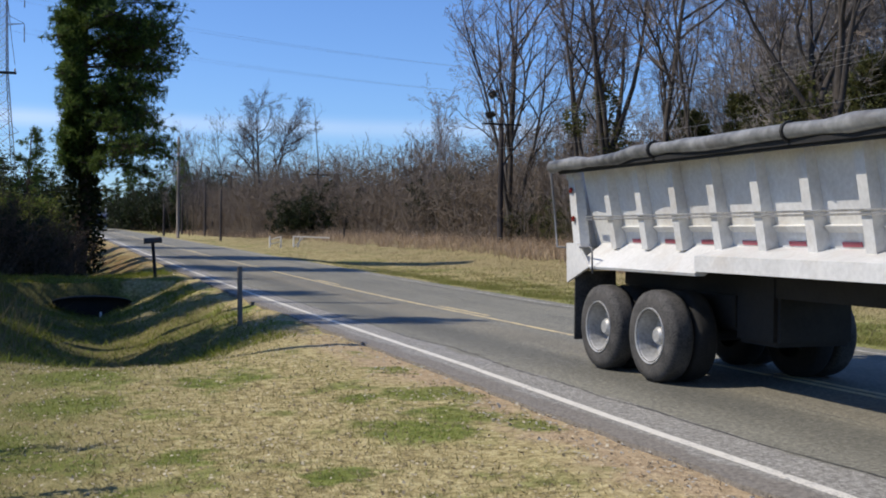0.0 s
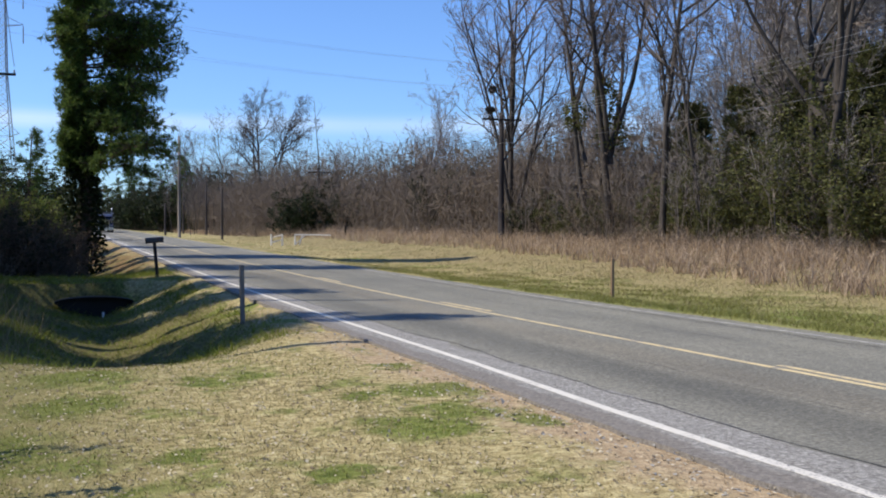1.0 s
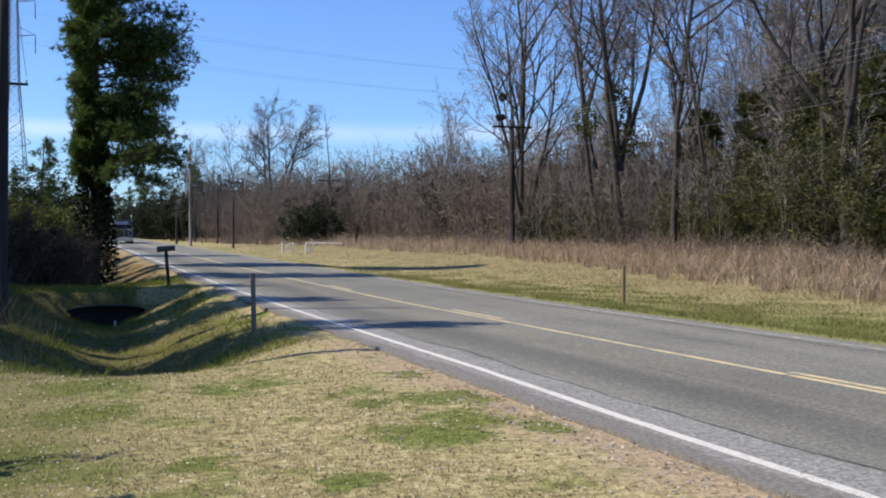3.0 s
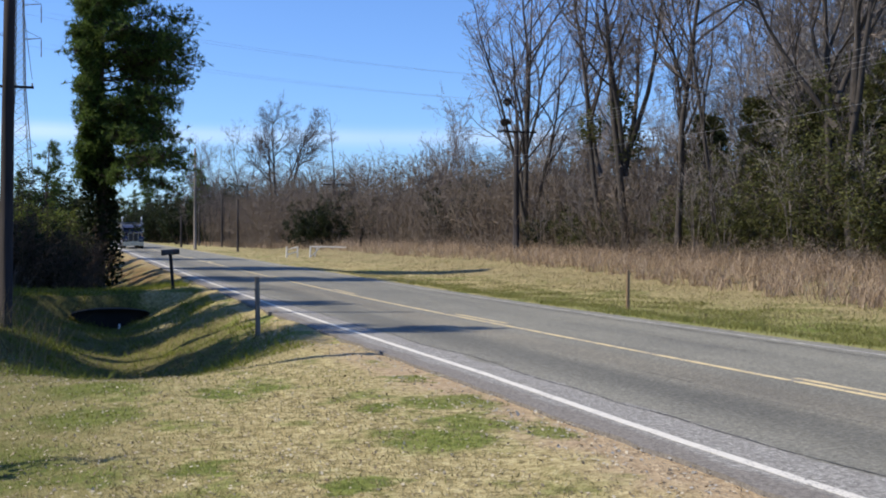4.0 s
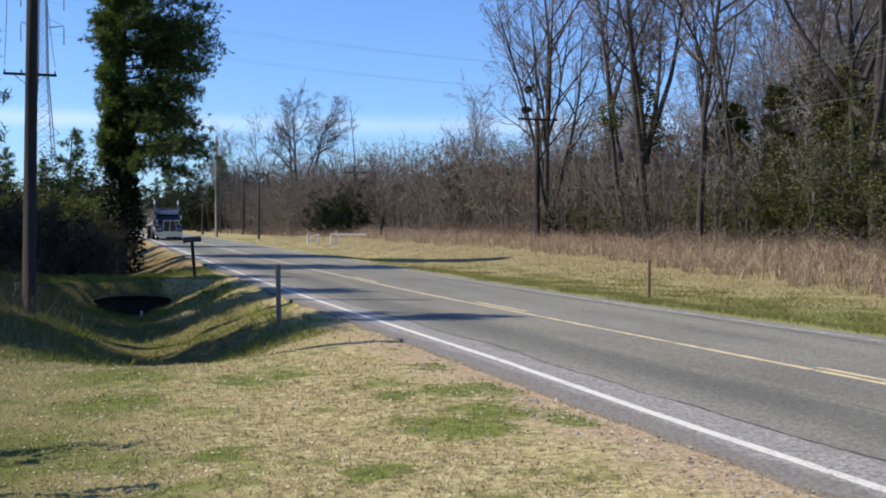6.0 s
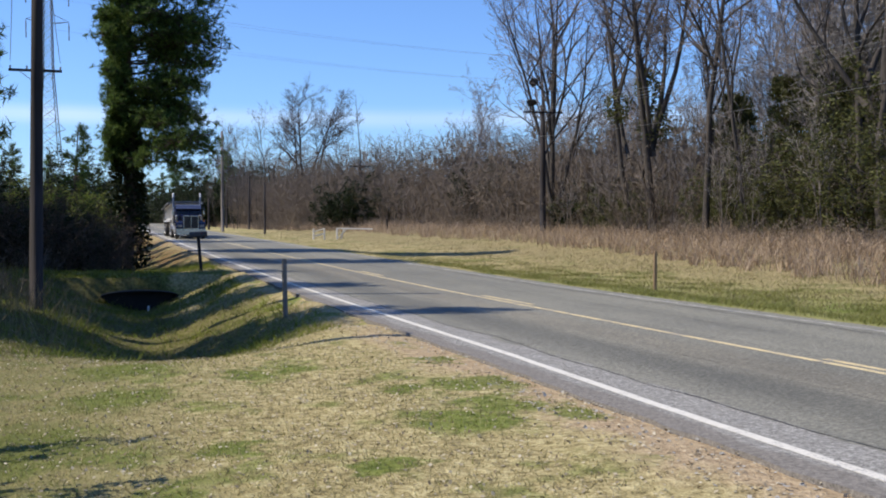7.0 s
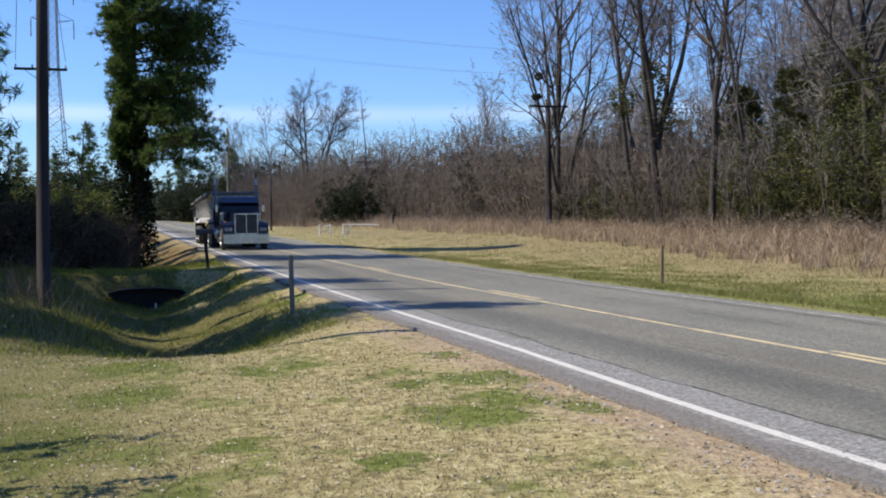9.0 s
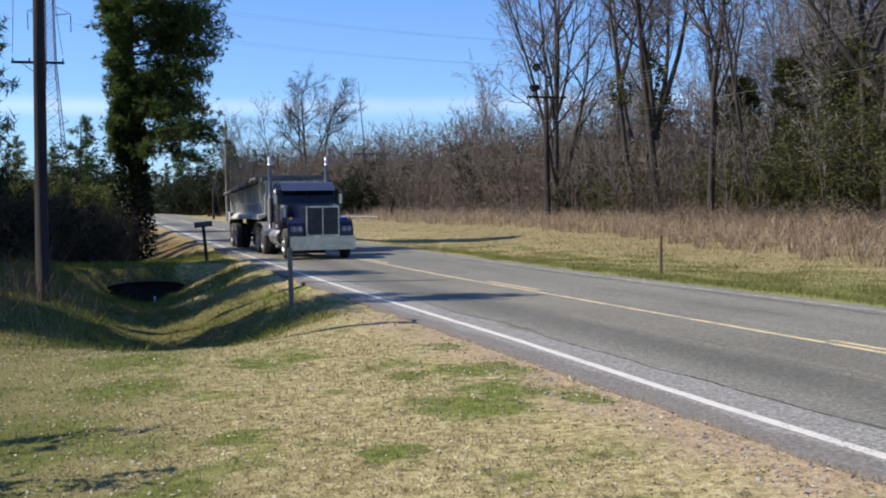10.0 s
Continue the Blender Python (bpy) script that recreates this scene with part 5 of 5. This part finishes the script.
# ---------------------------------------------------------------- the dump trucks
def wheel_part(truck, x, y, r, dual, side, alu=True):
    """One wheel that turns on its axle: tyre and rim under it. side: -1 or 1, its outer face."""
    w = new("wheel")
    w.parent = truck
    w["seat"] = (x, y, r)
    h = 0.14

    def tyre(c):
        p = [(-h, 0.29), (-h, 0.33), (-h * 1.05, r * 0.8), (-h * 0.85, r * 0.97), (-h * 0.5, r), (h * 0.5, r), (h * 0.85, r * 0.97), (h * 1.05, r * 0.8), (h, 0.33), (h, 0.29)]
        return bm_lathe([(c + s, q) for s, q in p], "x", 32, capped=False)
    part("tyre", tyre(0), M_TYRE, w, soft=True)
    # the inner tyre takes the rubber blackened for shade
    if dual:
        part("tyre", tyre(-side * 0.31), M_RUBBER_SHADED, w, soft=True)
    s = side
    dish = [(s * 0.135, 0.325), (s * 0.152, 0.32), (s * 0.15, 0.308), (s * 0.12, 0.29), (s * -0.09, 0.275), (s * -0.11, 0.19), (s * -0.10, 0.11), (s * 0.03, 0.1), (s * 0.06, 0.075), (s * 0.07, 0.0005)]
    if not dual:
        dish = [(s * 0.145, 0.30), (s * 0.15, 0.285), (s * 0.12, 0.26), (s * 0.1, 0.2), (s * 0.13, 0.13), (s * 0.17, 0.09), (s * 0.18, 0.0005)]
    part("rim", bm_lathe(dish, "x", 28, capped=False), M_ALU if not dual else M_RIM, w)
    nuts = bmesh.new()
    for i in range(10):
        a = i * math.pi / 5
        c = s * (-0.105 if dual else 0.115)
        bm_lathe([(c, 0.02), (c + s * 0.04, 0.02), (c + s * 0.05, 0.008)], "x", 6, nuts, (0, 0.145 * math.cos(a), 0.145 * math.sin(a)))
    tagged(part("lug_nut", nuts, M_CHROME, w), kind="stuff")
    return w


def tube(name, pts, r, mat, parent, sides=8, label=""):
    V, F = tube_data([(pts, [r] * len(pts) if not isinstance(r, (list, tuple)) else r)], sides)
    return mesh_ob(name, V, F, mat, parent, True, label)


def build_tractor(e):
    """Long-nosed tractor; x across, y from the bumper backwards, z up."""
    b = bm_box(-1.12, 1.12, 0.0, 0.13, 0.40, 0.86, 0.03)
    part("bumper", b, M_CHROME, e, "broad dulled chrome bumper")
    for s in (-1, 1):
        part("chassis_rail", bm_box(s * 0.42 - 0.05, s * 0.42 + 0.05, 0.15, 7.6, 0.72, 1.0, 0.01), M_BLACK, e)
    hood = [(0.16, 0.88), (0.12, 1.72), (0.2, 1.84), (0.5, 1.88), (2.35, 1.98), (2.35, 0.9)]
    b = bm_prism(hood, -0.66, 0.66)
    for v in b.verts:
        v.co.x *= 0.86 + 0.14 * min(1, v.co.y / 2.35) if v.co.z > 1 else 0.86
    bmesh.ops.bevel(b, geom=list(b.edges), offset=0.06, segments=3, affect="EDGES")
    part("hood", b, M_BLUE, e, soft=False)
    gr = part("grille", bm_box(-0.53, 0.53, 0.05, 0.14, 0.9, 1.82, 0.02), M_GRILLE, e, "dark grille in a chrome frame")
    for x0, x1, z0, z1 in ((-0.57, -0.52, 0.87, 1.86), (0.52, 0.57, 0.87, 1.86), (-0.57, 0.57, 1.82, 1.87), (-0.57, 0.57, 0.87, 0.91), (-0.02, 0.02, 0.9, 1.83)):
        part("frame", bm_box(x0, x1, 0.02, 0.15, z0, z1, 0.008), M_CHROME, gr)
    for i in range(8):
        x = -0.46 + i * 0.131
        if abs(x) > 0.05:
            part("bar", bm_box(x - 0.008, x + 0.008, 0.035, 0.06, 0.92, 1.81), M_GRILLE, gr)
    for s in (-1, 1):
        arch = [(0.28, 0.86), (0.3, 1.05), (0.42, 1.3), (0.7, 1.46), (1.1, 1.5), (1.5, 1.42), (1.85, 1.2), (2.0, 0.9), (1.92, 0.9), (1.72, 1.14), (1.4, 1.34), (1.1, 1.41), (0.78, 1.37), (0.52, 1.22), (0.42, 0.98), (0.4, 0.86)]
        b = bm_prism(arch, s * 0.56, s * 1.12)
        part("fender", b, M_BLUE, e)
        hl = part("headlight", bm_box(s * 0.84 - 0.2, s * 0.84 + 0.2, 0.14, 0.5, 0.98, 1.2, 0.04), M_VISOR, e)
        for d in (-0.09, 0.09):
            part("lens", bm_lathe([(0.125, 0.0005), (0.125, 0.07), (0.15, 0.08)], "y", 14, None, (s * 0.84 + d, 0, 1.09)), M_LENS, hl)
        part("turn_signal", bm_box(s * 1.0 - 0.05, s * 1.0 + 0.05, 0.35, 0.45, 1.42, 1.5, 0.015), M_AMBER, e)
    cab = [(2.3, 0.8), (2.3, 1.95), (2.52, 2.52), (2.7, 2.66), (3.75, 2.72), (3.95, 2.6), (3.95, 0.8)]
    b = bm_prism(cab, -0.98, 0.98)
    bmesh.ops.bevel(b, geom=list(b.edges), offset=0.05, segments=2, affect="EDGES")
    part("cab", b, M_BLUE, e)
    for s in (-1, 1):
        x0, x1 = (s * 0.03, s * 0.9)
        part("windshield", bm_prism([(2.285, 1.99), (2.475, 2.47), (2.49, 2.46), (2.30, 1.985)], min(x0, x1), max(x0, x1)), M_GLASS, e, "dark two-piece windshield")
        part("side_window", bm_prism([(2.62, 1.95), (2.78, 2.45), (3.5, 2.45), (3.5, 1.95)], s * 0.978, s * 0.986), M_GLASS, e)
        part("door_handle", bm_box(s * 0.985 - 0.012, s * 0.985 + 0.012, 3.3, 3.45, 1.75, 1.79, 0.004), M_CHROME, e)
        st = tube("exhaust_pipe", [(s * 1.06, 4.1, 1.0), (s * 1.06, 4.1, 3.35), (s * 1.06, 4.14, 3.48), (s * 1.06, 4.22, 3.56)], 0.05, M_STACK, e, 12, "tall slim exhaust stack with a bright curved tip")
        tube("tip", [(s * 1.06, 4.1, 3.3), (s * 1.06, 4.1, 3.36), (s * 1.06, 4.14, 3.49), (s * 1.06, 4.22, 3.57)], 0.066, M_ALU, st, 12)
        tube("heat_shield", [(s * 1.06, 4.1, 1.2), (s * 1.06, 4.1, 2.1)], 0.08, M_GRILLE, st, 12)
        mr = tube("mirror_arm", [(s * 0.98, 2.55, 2.5), (s * 1.18, 2.4, 2.48), (s * 1.18, 2.4, 1.75), (s * 0.98, 2.5, 1.7)], 0.014, M_CHROME, e, 6)
        part("mirror", bm_box(s * 1.18 - 0.06, s * 1.18 + 0.06, 2.36, 2.42, 1.95, 2.3, 0.02), M_CHROME, mr)
        tube("fuel_tank", [(s * 0.82, 2.75, 0.68), (s * 0.82, 2.78, 0.68), (s * 0.82, 4.2, 0.68), (s * 0.82, 4.23, 0.68)], [0.27, 0.3, 0.3, 0.27], M_ALU, e, 20, "round aluminium fuel tank")
        part("step", bm_box(s * 0.95 - 0.2, s * 0.95 + 0.2, 2.25, 2.7, 0.42, 0.5, 0.015), M_ALU, e)
        hf = [(4.6 + 1.15 + 1.32 * math.cos(a), 0.53 + 0.68 * max(0.0, math.sin(a)) ** 0.6) for a in np.linspace(0.12, math.pi - 0.12, 13)]
        hf = hf + [(4.6 + 1.15 + 1.29 * math.cos(a), 0.53 + 0.65 * max(0.0, math.sin(a)) ** 0.6) for a in np.linspace(math.pi - 0.12, 0.12, 13)]
        part("drive_fender", bm_prism(hf, s * 0.62, s * 1.24), M_ALU, e, "pale rounded fender over the drive wheels")
        part("air_cleaner", bm_lathe([(1.2, 0.1), (1.22, 0.17), (1.85, 0.17), (1.92, 0.1)], "z", 16, None, (s * 0.9, 2.12, 0)), M_CHROME, e)
    part("visor", bm_prism([(2.2, 2.42), (2.46, 2.7), (2.6, 2.72), (2.52, 2.5), (2.23, 2.41)], -0.94, 0.94), M_VISOR, e, "blue-grey drop visor over the windshield")
    for i in range(5):
        part("cab_light", bm_lathe([(2.7, 0.05), (2.76, 0.045), (2.79, 0.0005)], "z", 10, None, (-0.72 + i * 0.36, 2.75, 0)), M_LENS, e)
    part("fifth_wheel", bm_box(-0.45, 0.45, 5.3, 6.4, 1.02, 1.16, 0.02), M_BLACK, e)
    part("rear_plate", bm_box(-0.5, 0.5, 7.55, 7.62, 0.7, 1.05, 0.01), M_BLACK, e)
    wheels = [wheel_part(e, s * 1.0, 1.12, 0.52, False, s) for s in (-1, 1)]
    wheels += [wheel_part(e, s * 1.06, y, 0.52, True, s) for y in (5.12, 6.42) for s in (-1, 1)]
    return wheels


def build_trailer(e):
    """Ribbed dump trailer behind the tractor, on two axles."""
    y0, y1 = 5.55, 14.15
    for s in (-1, 1):
        part("side_panel", bm_prism([(s * 0.82, 1.50), (s * 1.06, 2.57), (s * 1.02, 2.57), (s * 0.78, 1.50)], y0, y1, "y"), M_TRAILER, e, "white ribbed side of the dump body")
    part("body_floor", bm_prism([(-0.9, 1.52), (-0.45, 1.3), (0.45, 1.3), (0.9, 1.52)], y0 + 0.4, y1, "y"), M_TRAILER, e)
    part("load_bed", bm_box(-0.84, 0.84, y0 + 0.1, y1 - 0.1, 2.3, 2.36), M_BLACK, e)
    b = bmesh.new()
    bm_prism([(y0 - 0.02, 1.5), (y0 - 0.32, 2.66), (y0 - 0.26, 2.66), (y0 + 0.04, 1.5)], -1.04, 1.04, "x", b)
    for x in (-0.98, -0.35, 0.35, 0.98):
        bm_prism([(y0 - 0.08, 1.5), (y0 - 0.38, 2.66), (y0 - 0.3, 2.66), (y0, 1.5)], x - 0.06, x + 0.06, "x", b)
    part("front_wall", b, M_TRAILER, e)
    b = bmesh.new()
    bm_prism([(y1, 1.2), (y1 + 0.2, 2.6), (y1 + 0.26, 2.6), (y1 + 0.06, 1.2)], -1.02, 1.02, "x", b)
    for x in (-0.9, 0.0, 0.9):
        bm_prism([(y1 + 0.06, 1.2), (y1 + 0.26, 2.6), (y1 + 0.32, 2.6), (y1 + 0.12, 1.2)], x - 0.05, x + 0.05, "x", b)
    part("tailgate", b, M_TRAILER, e)
    for s in (-1, 1):
        # lower rail, with its sloping ledge
        rail = [(s * 1.25, 1.29), (s * 1.25, 1.455), (s * 0.835, 1.565), (s * 0.79, 1.5), (s * 1.18, 1.29)]
        part("lower_rail", bm_prism(rail, y0 + 0.2, 11.1, "y"), M_TRAILER, e)
        apron = [(s * 1.23, 1.24), (s * 1.245, 1.27), (s * 0.835, 1.565), (s * 0.79, 1.5), (s * 1.12, 1.24)]
        part("apron", bm_prism(apron, 11.1, 13.95, "y"), M_TRAILER, e, "bright sloping white apron over the wheels")
        part("corner_plate", bm_prism([(13.55, 1.26), (14.17, 1.04), (14.2, 1.56), (13.9, 1.56)], s * 1.21, s * 1.25), M_TRAILER, e)
        part("corner_post", bm_prism([(14.0, 1.5), (14.2, 1.5), (14.42, 2.5), (14.24, 2.5)], s * 1.0, s * 1.14), M_TRAILER, e)
        part("hinge_block", bm_box(s * 1.1 - 0.07, s * 1.1 + 0.07, 14.2, 14.42, 2.4, 2.56, 0.015), M_TRAILER, e)
        for z, q in ((1.88, 14.18), (2.26, 14.26)):
            part("marker_light", bm_lathe([(0, 0.04), (s * 0.02, 0.035), (s * 0.028, 0.0005)], "x", 12, None, (s * 1.16, q, z)), M_RED, e)
        for k in range(10):
            y = 13.38 - 0.775 * k
            rib = [(s * 0.81, 1.52), (s * 0.98, 1.5), (s * 1.17, 2.55), (s * 1.05, 2.55)]
            part("rib", bm_prism(rib, y - 0.065, y + 0.065, "y"), M_TRAILER, e)
            part("reflective_tape", bm_prism([(s * 0.845, 1.58), (s * 0.857, 1.625), (s * 0.83, 1.625), (s * 0.82, 1.58)], y - 0.5, y - 0.24, "y"), M_REDTAPE, e)
            part("gusset", bm_prism([(s * 0.855, 1.7), (s * 0.94, 1.77), (s * 0.875, 1.79)], y - 0.64, y - 0.08, "y"), M_TRAILER, e)
        for z, d in ((1.87, 1.062), (1.905, 1.068)):
            tube("air_line", [(s * d, y0 + 0.1, z), (s * d, 14.0, z)], 0.012, M_ALU, e, 6)
        part("top_rail", bm_prism([(s * 1.02, 2.52), (s * 1.26, 2.54), (s * 1.26, 2.6), (s * 1.02, 2.6)], y0 - 0.25, y1 + 0.25, "y"), M_TRAILER, e)
        pts = []
        rr = []
        for i in range(26):
            y = y0 - 0.3 + (y1 + 0.62 - y0) * i / 25
            pts.append((s * (1.34 + 0.05 * noise.noise((y * 1.3, s, 0.0))), y, 2.625 + 0.035 * noise.noise((y * 0.9, s, 5.0)) - (0.05 if y > 12.3 else 0.0)))
            rr.append(0.076 + 0.035 * noise.noise((y * 1.7, s, 9.0)))
        tube("tarp_roll", pts, rr, M_TARP, e, 12, "rolled silver-grey load tarp with dark creases")
        for q in (7.2, 9.4, 11.8):
            part("tarp_strap", bm_lathe([(q, 0.1), (q + 0.03, 0.1)], "y", 12, None, (s * 1.34, 0, 2.625)), M_BLACK, e)
        part("mudflap", bm_box(s * 0.92 - 0.3, s * 0.92 + 0.3, 13.98, 14.0, 0.3, 1.2, 0.004), M_TYRE, e)
        part("tail_light", bm_box(s * 0.7 - 0.1, s * 0.7 + 0.1, 14.2, 14.25, 1.1, 1.18, 0.01), M_RED, e)
        part("landing_leg", bm_box(s * 0.72 - 0.06, s * 0.72 + 0.06, 7.9, 8.02, 0.45, 1.3, 0.01), M_BLACK, e)
        part("frame_rail", bm_box(s * 0.42 - 0.06, s * 0.42 + 0.06, 5.7, 14.0, 1.02, 1.3, 0.01), M_BLACK, e)
        arm = tube("tarp_arm", [(s * 1.2, 14.3, 2.66), (s * 1.24, 14.75, 2.62), (s * 1.24, 14.5, 1.5), (s * 1.22, 14.15, 1.5)], 0.018, M_STEEL, e, 6, "thin bent tarp arm")
        tube("gate_latch", [(s * 1.2, 14.1, 1.5), (s * 1.27, 13.5, 1.52), (s * 1.27, 13.42, 1.5), (s * 1.27, 13.4, 1.18)], 0.014, M_STEEL, e, 6)
    # Black box added to fill the shaded gap under the body and block light
    part("belly_frame", bm_box(-0.5, 0.5, 10.7, 11.45, 0.5, 1.28, 0.05), M_BLACK, e)
    for s in (-1, 1):
        part("drive_mudflap", bm_box(s * 0.92 - 0.31, s * 0.92 + 0.31, 7.2, 7.22, 0.28, 1.2, 0.004), M_RUBBER_SHADED, e)
        # Black strip added below the roll stands in for the shading under it
        part("tarp_skirt", bm_box(s * 1.3 - 0.05, s * 1.3 + 0.05, y0 - 0.2, y1 + 0.2, 2.47, 2.58, 0.03), M_BLACK, e, "dark strip put in for the shaded underside of the tarp")
    tube("tarp_spool", [(-1.2, y0 - 0.36, 2.64), (1.2, y0 - 0.36, 2.64)], 0.08, M_TARP, e, 12)
    part("suspension", bm_box(-0.5, 0.5, 11.4, 13.8, 0.62, 1.05, 0.04), M_BLACK, e)
    for y in (12.02, 13.28):
        tube("axle", [(-0.95, y, 0.52), (0.95, y, 0.52)], 0.07, M_BLACK, e, 10)
    part("hoist", bm_lathe([(0.98, 0.14), (2.3, 0.14)], "z", 14, None, (0, y0 - 0.1, 0)), M_STEEL, e)
    return [wheel_part(e, s * 1.10, y, 0.525, True, s) for y in (12.02, 13.28) for s in (-1, 1)]


def dump_truck(label):
    e = new("dump_truck")
    wheels = build_tractor(e) + build_trailer(e)
    return tagged(e, label, "truck", "dump trucks"), wheels


T1, W1 = dump_truck("white ribbed dump trailer truck passing close on the road")
T2, W2 = dump_truck("dark blue long-nosed truck pulling a white dump trailer")
# the blue truck sits lower in front, and its trailer body is deeper at the front than at the tail
for ob in T2.children:
    kind_ = ob.name.split(".")[0]
    if ob.type != "MESH" or kind_ in ("exhaust_pipe", "fuel_tank", "drive_fender", "chassis_rail", "fifth_wheel", "rear_plate", "axle", "suspension", "frame_rail", "mudflap", "landing_leg", "belly_frame", "drive_mudflap"):
        continue
    front = all(v.co.y < 4.3 for v in ob.data.vertices)
    for v in ob.data.vertices:
        if front:
            v.co.z -= 0.08
        elif v.co.z > 1.55:
            v.co.z += (v.co.z - 1.55) / 1.05 * (0.2 - 0.42 * (v.co.y - 5.5) / 8.6)
for ob in [c for m in T2.children if m.name.split(".")[0] in ("grille", "headlight", "mirror_arm") for c in m.children]:
    for v in ob.data.vertices:
        v.co.z -= 0.08


def along(t, table):
    """Smooth value at t between the rows of (time, value)."""
    ts, vs = [r[0] for r in table], [r[1] for r in table]
    m = [(vs[min(i + 1, len(vs) - 1)] - vs[max(i - 1, 0)]) / (ts[min(i + 1, len(ts) - 1)] - ts[max(i - 1, 0)]) for i in range(len(ts))]
    i = max(0, min(len(ts) - 2, sum(1 for q in ts if q <= t) - 1))
    h = ts[i + 1] - ts[i]
    u = (t - ts[i]) / h
    return ((2 * u ** 3 - 3 * u ** 2 + 1) * vs[i] + (u ** 3 - 2 * u ** 2 + u) * h * m[i] + (-2 * u ** 3 + 3 * u ** 2) * vs[i + 1] + (u ** 3 - u ** 2) * h * m[i + 1])


T1_Y = [(0.0, -1.05), (10.0, -1.05 - 165.0)]
T2_Y = [(0.0, 180.0), (1.0, 165.0), (2.5, 146.0), (4.0, 126.5), (5.5, 107.0), (7.0, 86.5), (8.0, 71.0), (9.0, 54.2), (10.0, 36.4)]
T2_X = [(0.0, 6.57), (1.0, 6.6), (2.5, 6.42), (4.0, 6.28), (5.5, 6.13), (7.0, 6.5), (8.0, 6.4), (9.0, 6.42), (10.0, 6.9)]


def motions():
    for thing, wheels, ys, xs in ((T1, W1, T1_Y, [(0.0, 7.6), (10.0, 7.2)]), (T2, W2, T2_Y, T2_X)):
        steps = [i / 10 for i in range(101)]
        rows = []
        for t in steps:
            y = along(t, ys)
            slope = math.degrees(math.atan2(rise(y + 13) - rise(y + 1), 12))
            turn = math.degrees(math.atan2(along(min(10.0, t + 0.8), xs) - along(max(0.0, t - 0.8), xs), along(max(0.0, t - 0.8), ys) - along(min(10.0, t + 0.8), ys)))
            rows.append((t, pose(along(t, xs), y, rise(y) + 0.003, slope, 0, turn)))
        walk(thing, rows)
        start = along(0.0, ys)
        for w in wheels:
            x, y, r = w["seat"]
            walk(w, [(i / 30, pose(x, y, r, math.degrees((start - along(i / 30, ys)) / r))) for i in range(301)])


motions()
